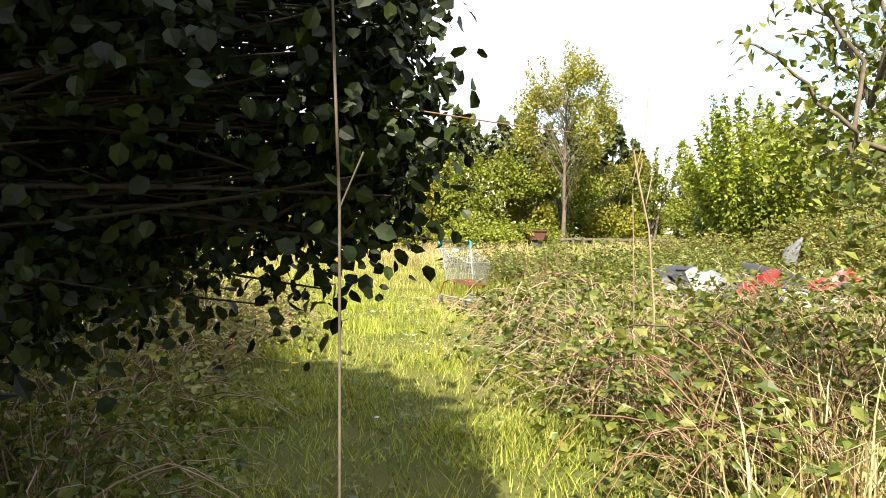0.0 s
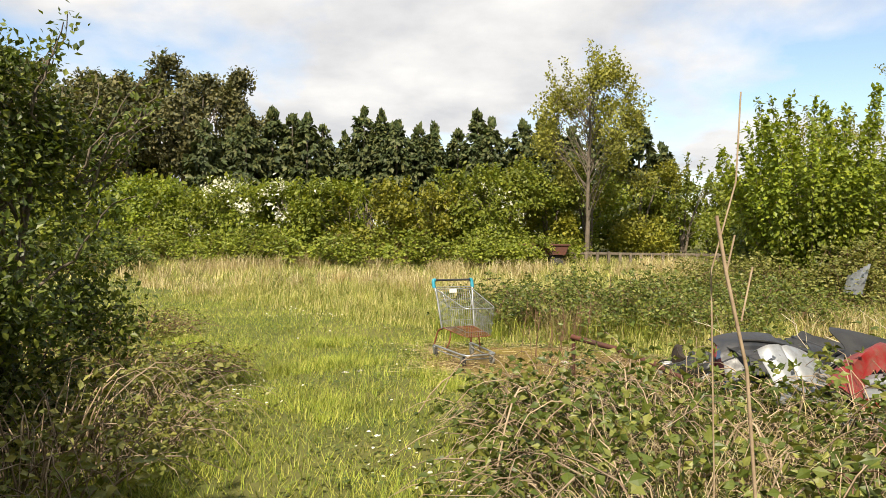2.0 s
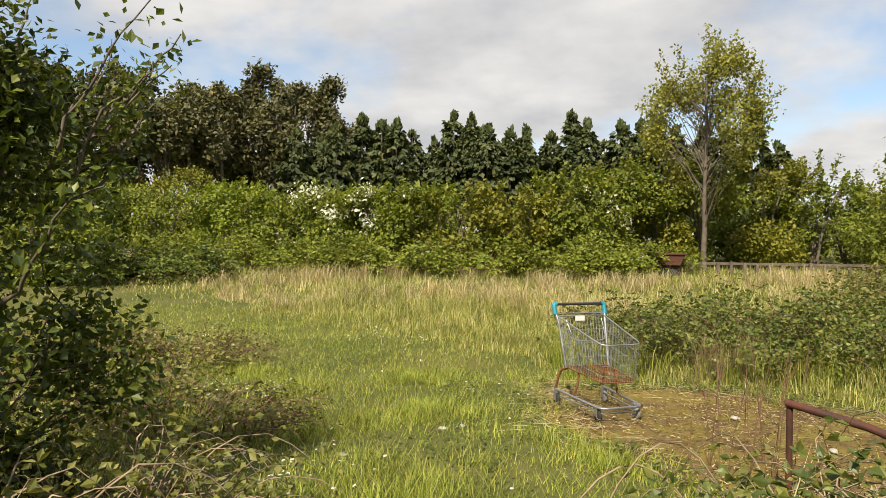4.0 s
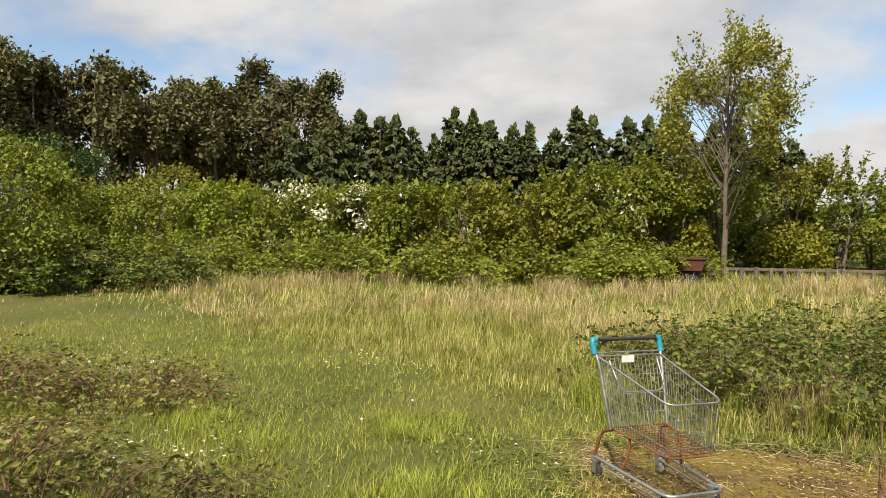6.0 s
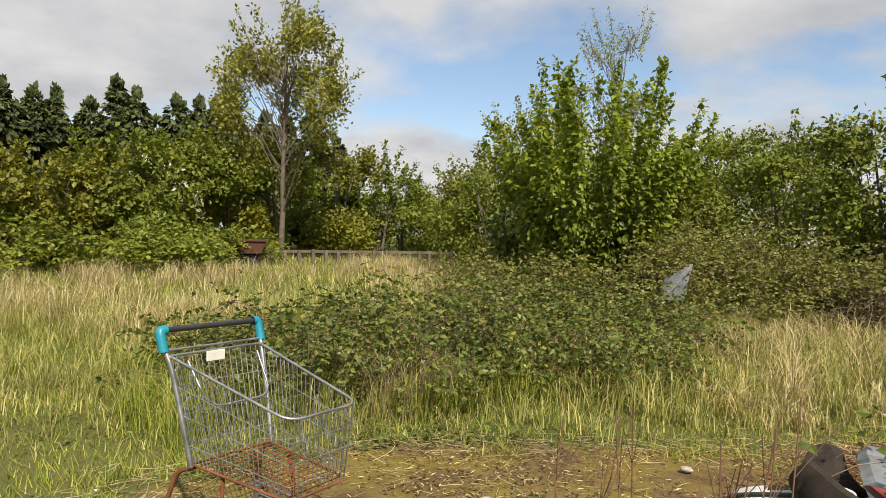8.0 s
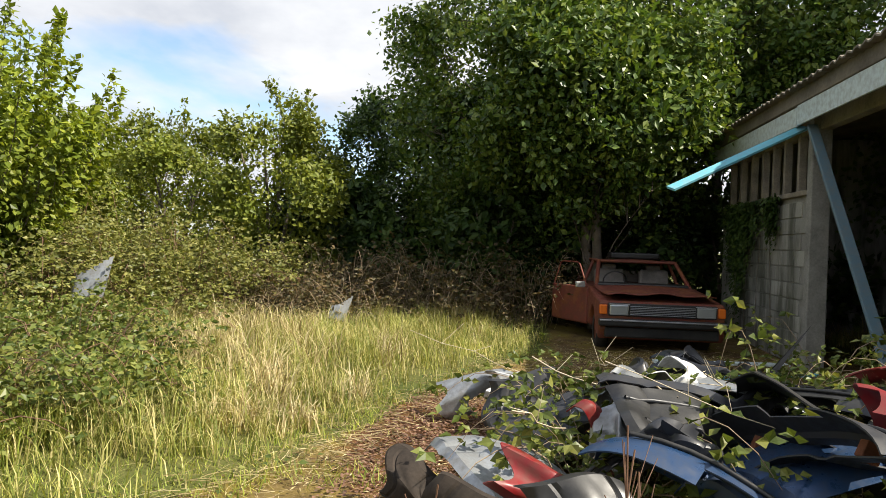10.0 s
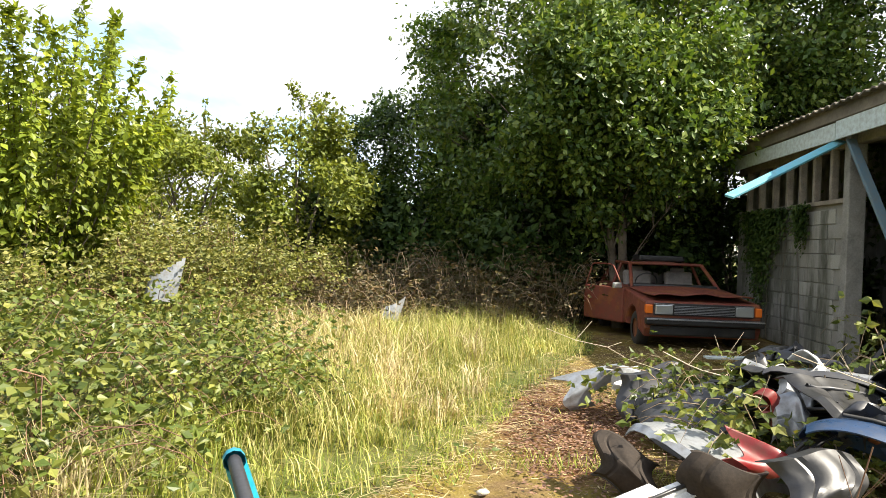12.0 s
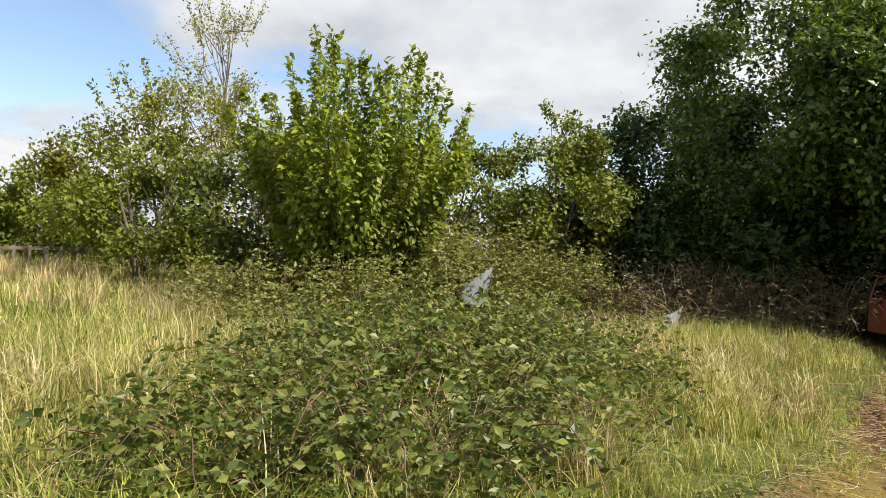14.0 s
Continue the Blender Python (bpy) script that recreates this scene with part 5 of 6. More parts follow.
    for x in (-0.75, -3.35):
        for s in (-1, 1):
            w = lathe("wheel", [(-0.08, 0.16), (-0.085, 0.25), (-0.06, 0.285), (0.06, 0.285), (0.085, 0.25), (0.08, 0.16)], M["tyre"], car, pose(x, s * 0.70, 0.275, 0, 0, 90))
            lathe("rim", [(-0.07, 0.0), (-0.06, 0.05), (-0.05, 0.15), (-0.07, 0.17), (0.07, 0.17), (0.05, 0.15), (0.06, 0.0)], M["rust"], w)
    # door ajar on the car's right
    d = part("door", bm_box(1.05, 0.07, 0.62, (-0.52, 0, 0.31), 0.03), M["car_red"], car, "rusty front door hanging open", m=pose(-1.32, -0.82, 0.28, 0, 0, 26))
    rods("window_frame", [smooth_line([(-0.05, 0, 0.62), (-0.45, 0.1, 1.02), (-1.0, 0.1, 1.02), (-1.03, 0, 0.62)])], 0.014, M["car_red"], d)
    part("mirror", bm_box(0.06, 0.16, 0.10, (-0.02, -0.14, 0.66), 0.02), M["lamp"], d, "chromed door mirror")
    part("roof_load", bm_box(0.5, 0.8, 0.11, (-2.6, 0.05, 1.43), 0.03), M["black"], car, "dark slab lying on the roof")
    return car


build_car(pose(10.0, 7.86, ground_z(11, 8) - 0.06, 0, 0, 183) @ Matrix.Diagonal((1.0, 1.09, 1.0, 1.0)))


# ---- shed ----
def build_shed():
    y0 = 6.1
    shed = thing("open_shed", pose(0, 0, 0), "derelict open-fronted shed of concrete blocks with flaking pale blue boards", "shed")
    wall = part("block_wall", bm_box(4.1, 0.16, 2.3, (11.3, y0 - 0.02, 1.15)), M["mortar"], shed, "concrete block wall with ivy")
    face = bpy.data.meshes.new("block")
    bm = bm_box(0.435, 0.03, 0.21, (0, 0, 0), 0.006)
    bm.to_mesh(face)
    bm.free()
    face.materials.append(M["block"])
    r = random.Random(5)
    for row in range(10):
        for col in range(9):
            x = 9.29 + 0.225 + col * 0.447 + (0.2235 if row % 2 else 0)
            if x > 13.15:
                continue
            mesh_part("block", face, None, wall, m=pose(x, y0 + 0.066 + r.uniform(-0.004, 0.004), 0.115 + row * 0.223))
    part("corner_post", bm_box(0.16, 0.24, 3.3, (9.14, y0 + 0.02, 1.65), 0.015), M["concrete"], shed, "grey weathered concrete post")
    part("corner_post", bm_box(0.24, 0.3, 3.3, (5.4, y0 + 0.02, 1.5), 0.015), M["concrete"], shed)
    win = part("window_sill", bm_box(4.0, 0.2, 0.07, (11.25, y0 + 0.02, 2.335), 0.01), M["old_wood"], shed)
    for x in (9.3, 9.72, 10.25, 10.72, 11.2, 11.75, 12.35, 12.95):
        part("mullion", bm_box(0.085, 0.1, 0.8, (x, y0 + 0.02, 2.76), 0.008), M["old_wood"], win, "bare grey window mullion")
    part("lintel", bm_box(8.4, 0.14, 0.2, (9.3, y0 - 0.02, 3.22), 0.01), M["old_wood"], shed)
    part("fascia_board", bm_box(4.1, 0.03, 0.26, (7.05, y0 + 0.32, 3.30), 0.006), M["pale_paint"], shed, "pale blue fascia board with flaking paint")
    part("fascia_board", bm_box(4.8, 0.03, 0.25, (11.53, y0 + 0.315, 3.29), 0.006), M["pale_paint"], shed, "pale blue fascia board with flaking paint")
    # corrugated roof sheet with a deep dark edge
    n = 160
    bm = bmesh.new()
    prev = None
    for i in range(n + 1):
        x = 4.9 + 9.2 * i / n
        w = 0.022 * math.sin(i * 1.9)
        row = [bm.verts.new((x, y, z + w)) for y, z in ((y0 + 0.46, 3.64), (y0 - 2.6, 3.85), (y0 - 5.4, 4.0))]
        if prev:
            for a in range(2):
                bm.faces.new((prev[a], row[a], row[a + 1], prev[a + 1]))
        prev = row
    bmesh.ops.recalc_face_normals(bm, faces=bm.faces)
    bmesh.ops.solidify(bm, geom=bm.faces[:], thickness=0.02)
    part("roof", bm, M["roof"], shed, "mossy corrugated roof sheet")
    part("eaves_beam", bm_box(9.0, 0.10, 0.19, (9.5, y0 + 0.30, 3.53), 0.01), M["roof"], shed)
    part("back_wall", bm_box(9.2, 0.16, 3.9, (9.4, y0 - 5.3, 1.95)), M["block"], shed)
    part("end_wall", bm_box(0.16, 5.0, 3.7, (13.5, y0 - 2.7, 1.85)), M["block"], shed)
    part("end_wall", bm_box(0.16, 5.0, 3.7, (4.95, y0 - 2.7, 1.85)), M["block"], shed)
    # brace painted darker than the other blue boards to stand for shade
    b = part("brace", bm_box(0.12, 0.05, 3.7, (0, 0, -1.85), 0.008), M["shaded_blue_paint"], shed, "leaning timber with dirty blue paint, darkened as in shade")
    b.matrix_basis = look((8.95, y0 + 0.2, 3.15), (6.8, y0 + 0.15, 0.15))
    p = part("hanging_board", bm_box(0.14, 0.035, 2.2, (0, 0, -1.1), 0.006), M["blue_paint"], shed, "sky-blue board hanging loose from the eaves")
    p.matrix_basis = look((9.2, y0 + 0.2, 3.17), (8.36, 8.11, 2.26), 20)
    return shed


build_shed()
w = part("work_bench", bm_box(1.4, 0.6, 0.09, (7.9, 4.3, 0.9), 0.01), M["old_wood"], None)
tagged(w, "grey wooden workbench inside the dark shed", "bench")
for dx in (-0.6, 0.6):
    part("leg", bm_box(0.1, 0.5, 0.86, (7.9 + dx, 4.3, 0.43), 0.01), M["old_wood"], w)
c = part("storage_crate", bm_box(0.7, 0.45, 0.4, (7.8, 4.3, 1.145), 0.02), M["stone"], None)
tagged(c, "pale crate on the workbench inside the shed", "crate")
part("lid", bm_box(0.72, 0.47, 0.04, (7.8, 4.3, 1.365), 0.01), M["old_wood"], c)


def board(label, a, b, w, mat):
    p = part("board", bm_box(w, (Vector(b) - Vector(a)).length, 0.03, (0, 0, 0), 0.004), mat, None, m=look((Vector(a) + Vector(b)) / 2, b) @ pose(0, 0, 0, 90))
    tagged(p, label, "board", "boards on the ground")


board("pale blue painted board lying on the ground", (8.94, 8.14, 0.05), (9.12, 6.42, 0.07), 0.15, M["pale_paint"])
board("sky-blue painted board lying on the ground", (8.1, 7.55, 0.03), (8.55, 6.3, 0.06), 0.13, M["blue_paint"])


# ---- ivy on the shed ----
rng = np.random.default_rng(21)
ivy = thing("ivy", pose(11.4, 6.19, 0), "dark ivy climbing the block wall", "ivy")
n = 4200
ix = np.where(rng.uniform(size=n) < 0.75, rng.normal(0.5, 0.45, n), rng.normal(-1.0, 0.08, n))
iz = 2.35 - np.abs(rng.normal(0, 0.75, n)) * np.clip(1.2 - np.abs(ix - 0.6), 0.35, 1.2)
iz = np.clip(iz, 0.1, 2.4)
p = np.stack([ix, rng.uniform(0.02, 0.16, n), iz], 1)
v, f = leaf_geo(p, np.stack([rng.normal(0, 0.5, n), np.full(n, 0.4), rng.normal(-0.7, 0.4, n)], 1), np.stack([rng.normal(0, 0.3, n), np.ones(n), rng.normal(0.4, 0.3, n)], 1), rng.uniform(0.05, 0.10, n), "fold")
tagged(mesh_part("foliage", raw_mesh("foliage", v, [f]), M["dark"], ivy), kind="stuff")
st = np.stack([np.linspace(-1.0, 0.9, 4), np.full(4, 0.02), np.full(4, 0.0)], 1)
line = wobble(bezier(st, st + np.array([0.1, 0, 1.2]), st + np.array([0.0, 0, 2.2]), 12), 0.02, rng)
line[:, :, 1] = 0.03
v, f = tube_geo(line, np.linspace(0.008, 0.003, 12)[None] * np.ones((4, 1)), 4)
tagged(mesh_part("stemwork", raw_mesh("stemwork", v, [f], True), M["bark"], ivy), kind="stuff")


# ---- scrap pile ----
def sheet(w, h, shape, mat, name, label, m, category="car panel", group="scrap car panels", nx=26, ny=20, cut=None, thick=0.008, extra=None):
    """A pressed sheet: w by h, bent by shape(u, v) -> (dx, dy, dz); cut(u, v) leaves openings."""
    bm = bmesh.new()
    g = [[None] * (ny + 1) for _ in range(nx + 1)]
    for i in range(nx + 1):
        for j in range(ny + 1):
            u, v = i / nx * 2 - 1, j / ny * 2 - 1
            dx, dy, dz = shape(u, v)
            g[i][j] = bm.verts.new((u * w / 2 + dx, v * h / 2 + dy, dz))
    for i in range(nx):
        for j in range(ny):
            u, v = (i + 0.5) / nx * 2 - 1, (j + 0.5) / ny * 2 - 1
            if cut and cut(u, v):
                continue
            bm.faces.new((g[i][j], g[i + 1][j], g[i + 1][j + 1], g[i][j + 1]))
    bmesh.ops.delete(bm, geom=[q for q in bm.verts if not q.link_faces], context="VERTS")
    bmesh.ops.recalc_face_normals(bm, faces=bm.faces)
    bmesh.ops.solidify(bm, geom=bm.faces[:], thickness=thick)
    for f in bm.faces:
        f.smooth = True
    for e in bm.edges:
        e.smooth = e.calc_face_angle(0.0) < 0.45
    ob = part(name, bm, mat, None, m=m)
    tagged(ob, label, category, group)
    if extra:
        extra(ob, w, h, shape)
    return ob


def dents(seed, amount):
    """Soft dents and a few sharp creases."""
    r = random.Random(seed)
    k = [(r.uniform(1, 4), r.uniform(1, 4), r.uniform(0, 6), r.uniform(-1, 1)) for _ in range(4)]
    c = [(r.uniform(0, 6.28), r.uniform(-0.5, 0.5), r.uniform(-1, 1)) for _ in range(3)]
    return lambda u, v: amount * (sum(d * math.sin(a * u + e) * math.sin(b * v + e * 1.7) for a, b, e, d in k) + sum(2.0 * q * abs(u * math.cos(a) + v * math.sin(a) - o) for a, o, q in c))


def bonnet_shape(seed, arch=0.05, lip=0.05):
    d = dents(seed, 0.03)
    return lambda u, v: (0.05 * math.sin(v * 3 + seed), 0.05 * math.sin(u * 2 + seed), arch * (1 - u * u) + 0.6 * arch * (1 - v * v) + d(u, v) - lip * max(0, abs(u) - 0.9) * 10 - lip * max(0, abs(v) - 0.9) * 10 - 0.012 * (abs(abs(u) - 0.55) < 0.06))


def wing_shape(seed, fold=0.26):
    d = dents(seed, 0.035)
    return lambda u, v: (0.06 * math.sin(v * 4 + seed), -0.3 * fold * max(0, v - 0.4), 0.05 * (1 - u * u) + d(u, v) - fold * max(0, v - 0.45) ** 1.3 - 0.05 * max(0, -0.85 - v) * 6)


def wing_cut(u, v):
    return (u - 0.15) ** 2 / 0.2 + (v + 1.0) ** 2 / 0.75 < 1 or (u > 0.75 and v > 0.5)


def bumper_shape(seed, curve=0.16):
    d = dents(seed, 0.02)
    return lambda u, v: (-0.1 * u * abs(u) ** 3, 0, -curve * abs(u) ** 3 + 0.06 * (1 - v * v) + d(u, v) - 0.02 * (abs(v + 0.1) < 0.15))


def bumper_cut(u, v):
    return (abs(u) < 0.75 and -0.7 < v < -0.3 and int((u + 1) * 9) % 3 != 0) or (v > 0.6 and abs(u) < 0.25)


def door_shape(seed):
    d = dents(seed, 0.022)
    return lambda u, v: (0, 0, 0.05 * (1 - v * v) + d(u, v) - 0.015 * (abs(v - 0.15) < 0.1))


def door_cut(u, v):
    return 0.25 < v < 0.86 and -0.8 < u < 0.8


def flat_shape(seed):
    d = dents(seed, 0.008)
    return lambda u, v: (0.03 * v, 0.08 * u * max(0, v), 0.05 * (1 - u * u) + d(u, v) - 0.03 * (u < -0.85))


def flat_cut(u, v):
    return v > 0.55 + 0.4 * u


def liner_ribs(ob, w, h, shape):
    """Stiffening ribs on the underside."""
    for vv in (-0.4, 0.35):
        ln = [(u * w / 2, vv * h / 2, shape(u, vv)[2] - 0.015) for u in np.linspace(-0.8, 0.8, 9)]
        rods("rib", [ln], 0.014, M["dark_grey"], ob, "", 5)


def bumper_bits(ob, w, h, shape):
    """A rubbing strip and the brackets behind."""
    ln = [(u * w / 2, 0.3 * h / 2, shape(u, 0.3)[2] + 0.012) for u in np.linspace(-0.7, 0.7, 9)]
    rods("rubbing_strip", [ln], 0.012, M["black"], ob, "black rubbing strip", 5)
    for u in (-0.45, 0.45):
        part("bracket", bm_box(0.05, 0.09, 0.08, (u * w / 2, 0.0, shape(u, 0)[2] - 0.05), 0.006), M["rust"], ob, "rusty bracket")


def edge_lip(ob, w, h, shape):
    """A folded lip along one edge."""
    ln = [(u * w / 2 + shape(u, -0.97)[0], -0.97 * h / 2 + shape(u, -0.97)[1], shape(u, -0.97)[2]) for u in np.linspace(-0.95, 0.95, 10)]
    rods("folded_lip", [ln], 0.009, M["dark_grey"], ob, "", 4)


EXTRAS = {"bonnet": liner_ribs, "bumper": bumper_bits, "panel": edge_lip, "flat": edge_lip, "door": edge_lip}
KINDS = {
    "bonnet": (1.25, 0.95, bonnet_shape, None, "car_bonnet", "bonnet"),
    "wing": (1.15, 0.62, wing_shape, wing_cut, "car_wing", "wing panel"),
    "bumper": (1.55, 0.42, bumper_shape, bumper_cut, "car_bumper", "bumper"),
    "door": (1.05, 1.0, door_shape, door_cut, "scrap_car_door", "door"),
    "flat": (0.42, 0.62, flat_shape, flat_cut, "loose_panel", "panel"),
    "panel": (0.8, 0.6, bonnet_shape, None, "body_panel", "body panel"),
}
WORDS = {"pale": "white", "silver": "silver", "dark_grey": "dark grey", "black": "black plastic", "blue": "blue", "bright_red": "red", "rust": "rusty", "liner": "brown-black"}


def scrap(kind, mat, x, y, z, rx, ry, rz, scale=1.0, seed=0, state="dented"):
    w, h, maker, cut, name, word = KINDS[kind]
    sheet(w * scale, h * scale, maker(seed), M[mat], name, f"{state} {WORDS[mat]} car {word} {'in the long grass' if y > 10.5 else 'on the scrap pile'}", pose(x, y, z * 0.86 - 0.04 if y < 10.5 else z, rx, ry, rz), cut=cut, extra=EXTRAS.get(kind))


# front of the pile, towards the earth patch
scrap("bonnet", "silver", 3.6, 9.78, 0.30, 14, -10, 35, 0.72, 1, "crumpled")
scrap("bumper", "pale", 2.92, 10.18, 0.30, 58, -12, -62, 0.5, 2, "scratched")
scrap("panel", "liner", 3.48, 10.34, 0.24, 66, 12, -108, 0.5, 3, "broken")
scrap("panel", "liner", 3.0, 9.93, 0.28, 66, 4, -84, 0.55, 4, "bent")
scrap("bonnet", "dark_grey", 4.75, 9.42, 0.36, 14, -12, -76, 0.85, 5, "buckled")
scrap("panel", "dark_grey", 5.28, 9.78, 0.36, 74, 0, -70, 0.72, 6, "bent")
scrap("wing", "silver", 5.62, 10.12, 0.36, 72, -12, -80, 0.62, 7, "crushed")
scrap("wing", "pale", 5.5, 9.72, 0.40, 60, 24, -66, 0.5, 8, "crushed")
scrap("wing", "bright_red", 3.2, 9.56, 0.40, 66, 30, -84, 0.5, 9, "split")
scrap("panel", "black", 2.9, 9.5, 0.40, 62, 14, -70, 0.55, 32, "bent")
scrap("bumper", "black", 3.9, 9.05, 0.50, 30, 14, 20, 0.9, 10, "broken")
scrap("bonnet", "black", 3.75, 8.9, 0.66, 34, 24, -62, 0.62, 31, "folded")
scrap("panel", "silver", 4.25, 9.0, 0.62, 52, -16, -40, 0.5, 33, "torn")
scrap("wing", "pale", 4.9, 8.55, 0.74, 48, 20, -50, 0.45, 34, "torn")
scrap("panel", "bright_red", 3.9, 9.3, 0.56, 40, 20, -20, 0.4, 35, "torn")
# heap
scrap("bonnet", "blue", 3.7, 8.35, 0.56, -16, 18, 20, 1.0, 11, "dented")
scrap("bumper", "blue", 3.05, 8.75, 0.52, 20, -22, 65, 1.0, 12, "cracked")
scrap("bumper", "dark_grey", 3.35, 8.35, 0.74, 32, 10, 15, 1.05, 13, "cracked")
scrap("door", "dark_grey", 3.25, 8.0, 0.60, 24, -10, 110, 0.95, 14, "stripped")
scrap("bonnet", "dark_grey", 4.4, 8.7, 0.56, 22, -20, 75, 0.95, 15, "folded")
scrap("wing", "black", 4.2, 8.2, 0.78, 20, 16, -20, 1.0, 16, "dented")
scrap("bumper", "black", 4.6, 7.8, 0.72, -14, 10, 35, 1.1, 17, "scuffed")
scrap("bonnet", "silver", 5.1, 8.2, 0.50, 12, 20, -15, 0.95, 18, "dented")
scrap("bumper", "blue", 5.4, 7.6, 0.52, 28, 0, 80, 1.05, 19, "scuffed")
scrap("wing", "bright_red", 3.5, 7.7, 0.76, 34, -14, 40, 0.7, 20, "torn")
scrap("panel", "silver", 3.05, 7.6, 0.62, 36, 20, 10, 0.85, 21, "bent")
scrap("panel", "bright_red", 4.3, 7.45, 0.76, 38, -20, 10, 0.75, 22, "bent")
scrap("bumper", "silver", 4.0, 7.3, 0.62, 20, 12, -30, 1.0, 23, "scratched")
scrap("door", "silver", 3.4, 7.25, 0.42, 14, 8, 25, 1.0, 24, "stripped")
scrap("bonnet", "black", 4.7, 7.2, 0.44, 10, -10, 55, 1.0, 25, "dented")
scrap("wing", "pale", 5.6, 8.7, 0.42, 44, 20, 10, 0.85, 26, "crushed")
scrap("door", "blue", 5.9, 8.1, 0.34, 12, 10, 70, 0.95, 27, "stripped")
scrap("bumper", "dark_grey", 6.2, 9.1, 0.22, 24, 6, 110, 0.9, 28, "broken")
r = random.Random(17)
for i in range(22):
    scrap(r.choice(("panel", "wing", "bumper", "panel")), r.choice(("black", "silver", "dark_grey", "silver", "black", "blue", "dark_grey", "rust")), 3.2 + r.uniform(0, 2.5), 7.4 + r.uniform(0, 1.9), r.uniform(0.45, 0.68),
          r.uniform(-32, 32), r.uniform(-28, 28), r.uniform(0, 360), r.uniform(0.28, 0.48), 40 + i, r.choice(("torn", "crumpled", "broken")))
# strays in the grass
scrap("flat", "silver", 8.1, 15.58, 0.86, 84, 6, -66, 0.95, 29, "loose")
scrap("flat", "silver", 10.05, 12.72, 0.42, 80, 14, -62, 0.62, 30, "loose")
tyre = lathe("tyre", [(-0.09, 0.19), (-0.1, 0.27), (-0.07, 0.31), (0.07, 0.31), (0.1, 0.27), (0.09, 0.19), (-0.09, 0.19)], M["tyre"], None, pose(5.0, 9.0, 0.2, 0, 75, 20))
rim = thing("spare_wheel", pose(0, 0, 0), "black worn spare wheel lying among the scrap", "wheel")
tyre.parent = rim

pole = mesh_part("rusty_bar", raw_mesh("rusty_bar", *[(v, [f]) for v, f in [tube([(1.6, 9.1, 0.66), (1.95, 8.82, 0.6), (2.25, 8.55, 0.5), (2.8, 8.1, 0.26)], 0.024, 8)]][0], True), M["old_rust"])
tagged(pole, "rusty iron bar leaning in the brambles", "iron bar")
pole = mesh_part("fence_stake", raw_mesh("fence_stake", *[(v, [f]) for v, f in [tube([(1.63, 9.12, -0.05), (1.62, 9.1, 0.68)], 0.02, 7)]][0], True), M["old_rust"])
tagged(pole, "short dark post holding up the rusty bar", "post")


# ---- far fence and rusty trailer ----
fence = thing("field_fence", pose(4.7, 28.6, ground_z(8, 28.6)), "low dark timber fence below the hedge", "fence")
for i in range(30):
    part("post", bm_box(0.1, 0.1, 0.5 + 0.1 * math.sin(i * 5.1), (i * 0.42, 0.1 * math.sin(i), 0.22), 0.01), M["bark"], fence)
for z in (0.44,):
    part("rail", bm_box(12.4, 0.05, 0.09, (6.1, 0.08, z), 0.008), M["bark"], fence)
trailer = thing("farm_trailer", pose(3.8, 28.5, ground_z(3.8, 28.5) - 0.36), "rust-red derelict trailer body half hidden in the hedge", "trailer")
bm = extrude_profile([(-0.85, 0.75), (-0.95, 1.12), (0.95, 1.12), (0.8, 0.75)], 1.3, 0, 0.02)
part("body", bm, M["old_rust"], trailer)
part("rim", bm_box(2.0, 1.4, 0.05, (0, 0, 1.13), 0.01), M["old_rust"], trailer)
part("plate", bm_box(0.3, 0.02, 0.1, (-0.3, -0.665, 1.0), 0.004), M["white_label"], trailer, "pale number plate")
part("chassis", bm_box(1.5, 1.0, 0.14, (0, 0, 0.66), 0.02), M["black"], trailer)
for sx in (-0.5, 0.5):
    lathe("wheel", [(-0.1, 0.0), (-0.1, 0.28), (-0.07, 0.32), (0.07, 0.32), (0.1, 0.28), (0.1, 0.0)], M["tyre"], trailer, pose(sx, -0.55, 0.32, 0, 0, 90))


# ---- stalks, flowers and small things ----
def stalk(name, label, points, r, mat, twigs=(), category="stalk"):
    ob = thing(name, pose(*points[0]), label, category)
    o = Vector(points[0])
    rods("stem", [[tuple(Vector(q) - o) for q in points]], r, mat, ob, "", 5)
    for a, b in twigs:
        rods("twig", [[tuple(Vector(a) - o), tuple(Vector(b) - o)]], r * 0.6, mat, ob, "", 4)
    return ob


gz = ground_z(1.3, 4.35)
stalk("dead_stalk", "tall pale dead stalk forked at its top", [(1.46, 4.86, gz), (1.45, 4.86, 0.7), (1.41, 4.87, 1.2), (1.34, 4.87, 1.5), (1.31, 4.88, 1.68)], 0.006, M["cane"], [((1.39, 4.87, 1.35), (1.43, 4.89, 1.52)), ((1.34, 4.87, 1.5), (1.36, 4.86, 1.62))])
stalk("dead_stalk", "tall thin pale dead stalk in the brambles", [(1.38, 5.01, gz), (1.37, 5.01, 0.8), (1.35, 5.02, 1.5), (1.43, 5.03, 1.8), (1.44, 5.03, 2.1)], 0.003, M["cane"])
stalk("hanging_stem", "thin green stem hanging across the path's edge", [(-0.05, 2.0, 0.35), (-0.065, 2.0, 0.6), (-0.07, 1.99, 1.2), (-0.10, 1.98, 1.9), (-0.14, 1.98, 2.6)], 0.003, M["bark"], [((-0.07, 1.99, 1.2), (-0.03, 2.0, 1.3))])
r = random.Random(9)
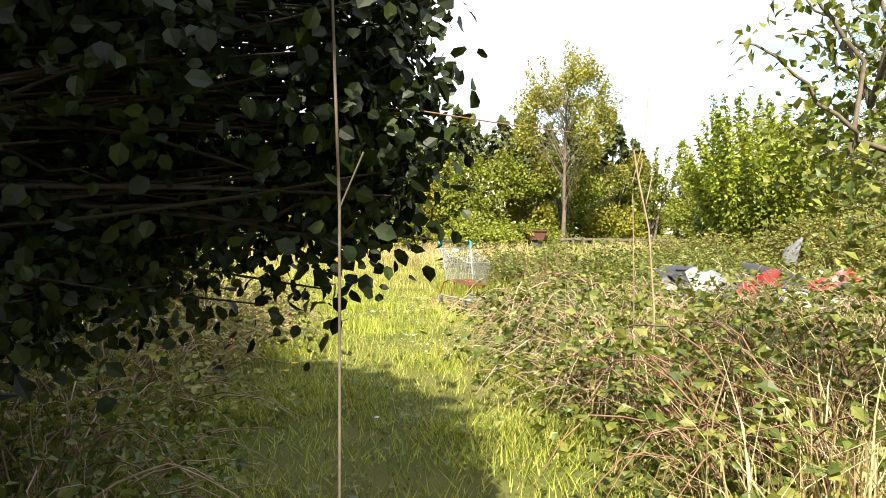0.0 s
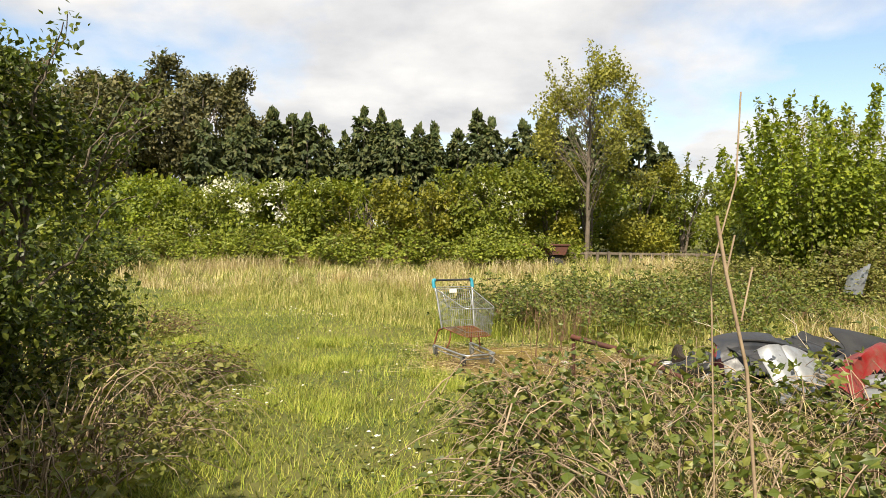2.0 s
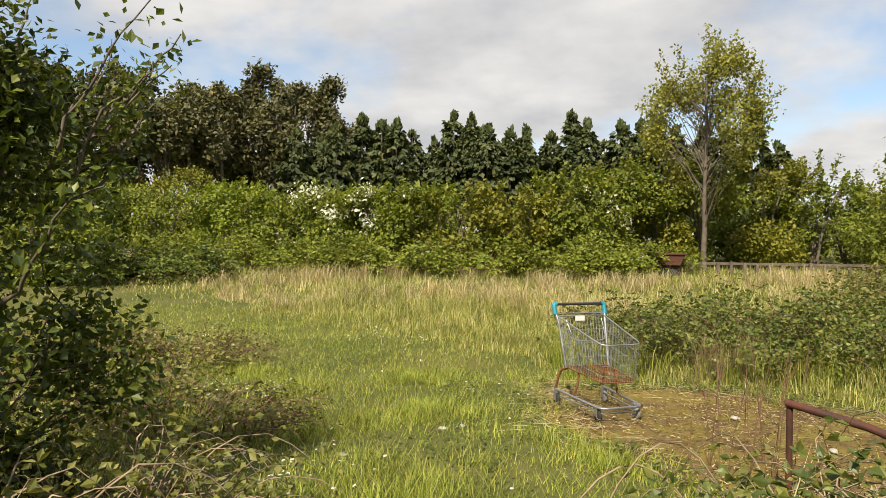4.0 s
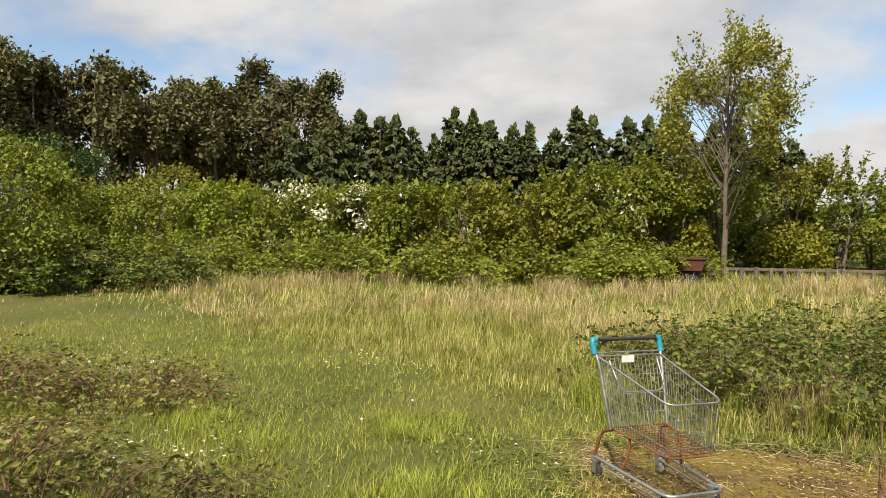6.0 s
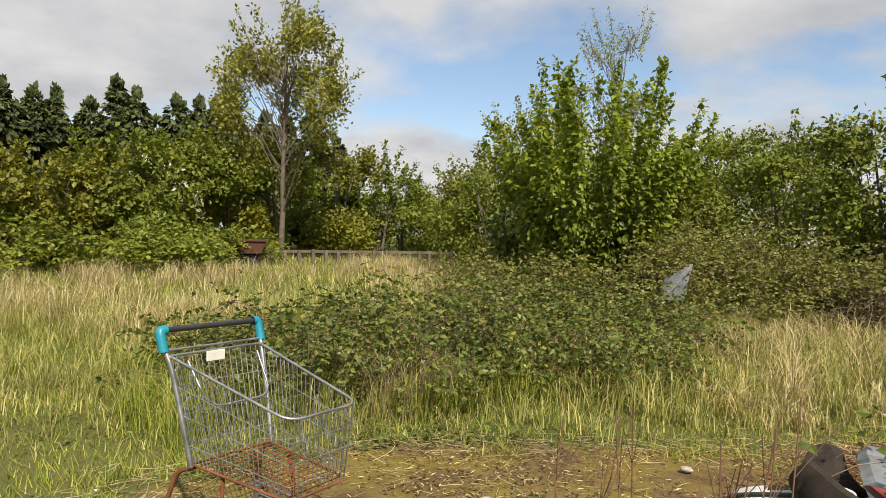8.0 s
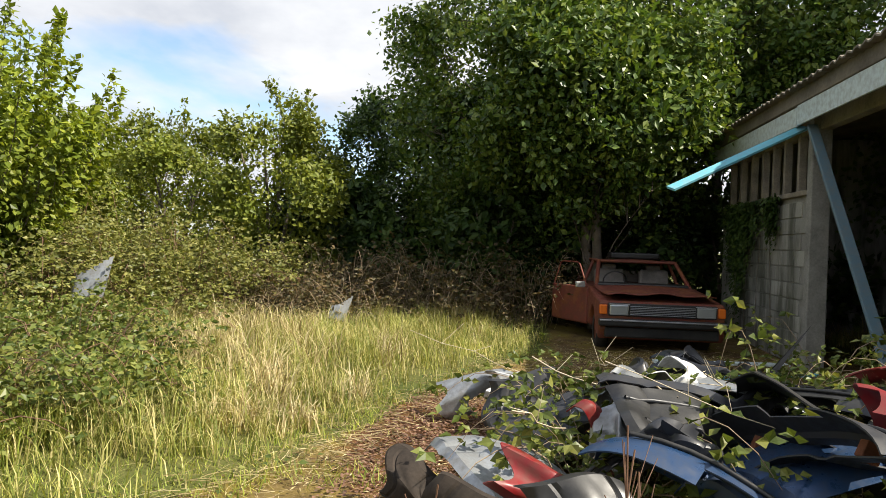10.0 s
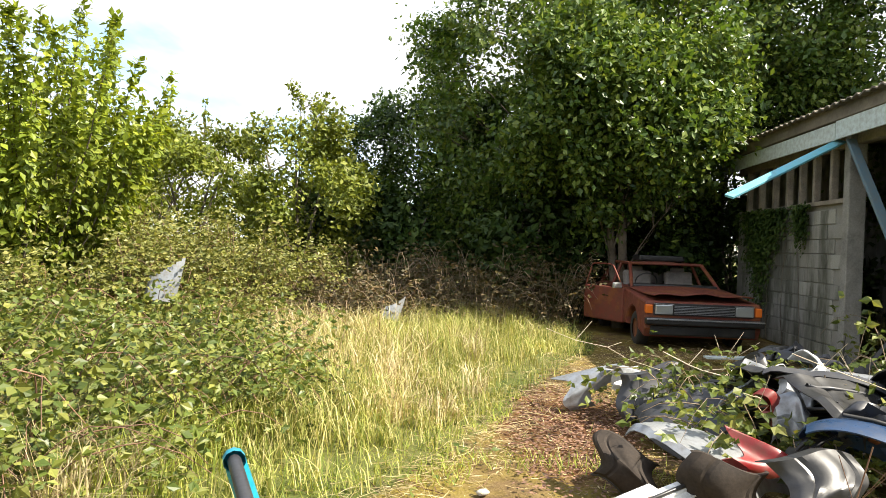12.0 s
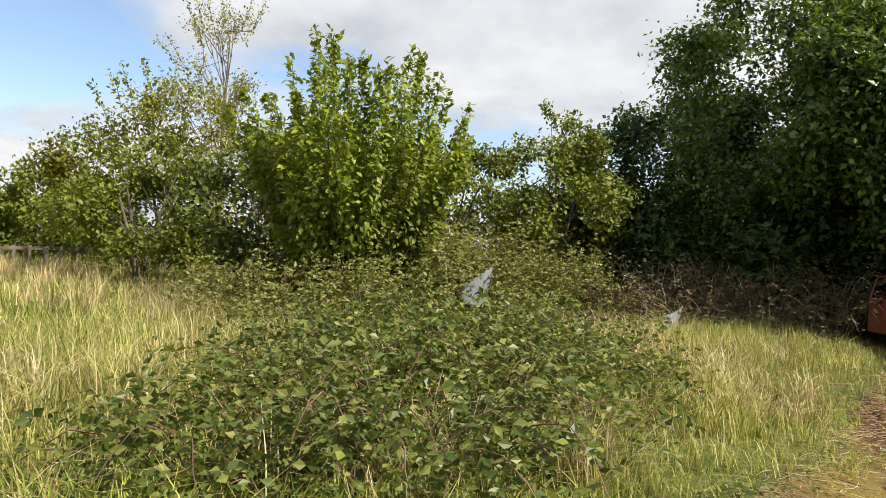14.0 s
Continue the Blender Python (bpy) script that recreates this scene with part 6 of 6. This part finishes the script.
for i in range(16):
    x, y = 1.05 + r.uniform(0, 0.75), 9.7 + r.uniform(-0.3, 0.35)
    z, h = ground_z(x, y), r.uniform(0.6, 1.0)
    lx, ly = r.uniform(-0.12, 0.12), r.uniform(-0.12, 0.12)
    pts = [(x, y, z - 0.03), (x + lx * 0.4, y + ly * 0.4, z + h * 0.5), (x + lx, y + ly, z + h)]
    tw = [((x + lx * 0.7, y + ly * 0.7, z + h * 0.75), (x + lx + r.uniform(-0.12, 0.12), y + ly + r.uniform(-0.1, 0.1), z + h * 0.95)) for _ in range(3)]
    stalk("dead_weed", "dry brown weed stalk standing on the bare earth", pts, 0.0026, M["cane_red"], tw, "weed")["group"] = "dead weeds"
for i in range(26):
    x, y = 1.0 + r.uniform(0, 1.5), 7.3 + r.uniform(-0.9, 1.3)
    ex, ey = x + r.uniform(-0.9, 0.9), y - r.uniform(0.1, 0.9)
    z = ground_z(x, y)
    line = bezier(np.array([[x, y, z]]), np.array([[(x + ex) / 2, (y + ey) / 2, z + r.uniform(0.8, 1.3)]]), np.array([[ex, ey, z + r.uniform(0.1, 0.5)]]), 9)[0]
    stalk("dead_cane", "pale arching dead bramble cane", [tuple(q) for q in line], r.uniform(0.0035, 0.006), M["cane"], (), "bramble cane")["group"] = "arching canes"
for i in range(11):
    x, y = 2.9 + r.uniform(0, 2.6), 7.6 + r.uniform(0, 2.2)
    a, ln, z0 = r.uniform(0, 6.28), r.uniform(0.4, 1.1), r.uniform(0.25, 0.6)
    pts = [(x + ln * t * math.cos(a) + r.uniform(-0.04, 0.04), y + ln * t * math.sin(a) + r.uniform(-0.04, 0.04), z0 + 0.35 * t * ln + r.uniform(-0.03, 0.03)) for t in (0, 0.25, 0.5, 0.75, 1.0)]
    tw = [(pts[k], (pts[k][0] + r.uniform(-0.2, 0.2), pts[k][1] + r.uniform(-0.2, 0.2), pts[k][2] + r.uniform(0.02, 0.2))) for k in (1, 2, 3)]
    stalk("dead_cane", "pale dead branch lying over the scrap", pts, r.choice((0.002, 0.0025, 0.003, 0.005)), M["pale_stem"], tw, "branch")["group"] = "branches over the scrap"
for x, y in ((-0.87, 5.24), (-0.79, 5.1), (-0.72, 5.15), (-0.85, 5.44), (-0.77, 5.5)):
    z = ground_z(x, y)
    fl = thing("buttercup", pose(x, y, z), "yellow buttercup on a thin stem", "flower", "buttercups")
    h = r.uniform(0.22, 0.32)
    rods("stem", [[(0, 0, 0), (0.01, 0.0, h)]], 0.0022, M["grass"], fl, "", 4)
    a = np.linspace(0, 6.283, 5, endpoint=False)
    v, f = leaf_geo(np.tile([[0.01, 0, h]], (5, 1)), np.stack([np.cos(a), np.sin(a), np.full(5, 0.5)], 1), np.tile([[0, 0, 1.0]], (5, 1)), np.full(5, 0.026), "round")
    mesh_part("petals", raw_mesh("petals", v, [f]), M["yellow"], fl)
for i, (x, y) in enumerate(((-0.75, 10.4), (-0.6, 10.5), (2.4, 10.4), (3.4, 11.2), (1.9, 11.3), (-1.4, 9.6))):
    bm = bmesh.new()
    bmesh.ops.create_icosphere(bm, subdivisions=2, radius=1.0)
    for v in bm.verts:
        v.co *= 1 + 0.25 * noise.noise(v.co * 1.3 + Vector((i * 3, 0, 0)))
        v.co = Vector((v.co.x * 0.045, v.co.y * 0.032, v.co.z * 0.02))
    st = part("stone", bm, M["stone"], None, m=pose(x, y, ground_z(x, y) + 0.0, 0, 0, i * 40), smooth=True)
    tagged(st, "pale flat stone lying on the ground", "stone", "loose stones")


# thorny cane reaching over the path's edge
cane = thing("bramble_cane", pose(-0.29, 2.34, 1.43), "thorny brown bramble cane with a few leaves reaching over the path", "bramble cane")
pts = [(0, 0, 0), (0.18, -0.01, 0.015), (0.35, -0.03, 0.0), (0.54, -0.05, -0.03), (0.71, -0.06, -0.05)]
v, f = tube(pts, 0.0026, 6, 0.001)
mesh_part("stem", raw_mesh("stem", v, [f], True), M["cane_red"], cane)
rng = np.random.default_rng(77)
for t in (0.3, 0.46, 0.6, 0.7):
    q = np.array([t, -0.085 * t, 0.03 - 0.11 * t])
    for a in (-0.9, 0.0, 0.9):
        v, f = leaf_geo(q[None], np.array([[math.cos(a + t * 5), math.sin(a + t * 5), -0.25]]), np.array([[0.1, 0.2, 1.0]]), np.array([0.024]), "round")
        mesh_part("leaf", raw_mesh("leaf", v, [f]), M["bramble"], cane)
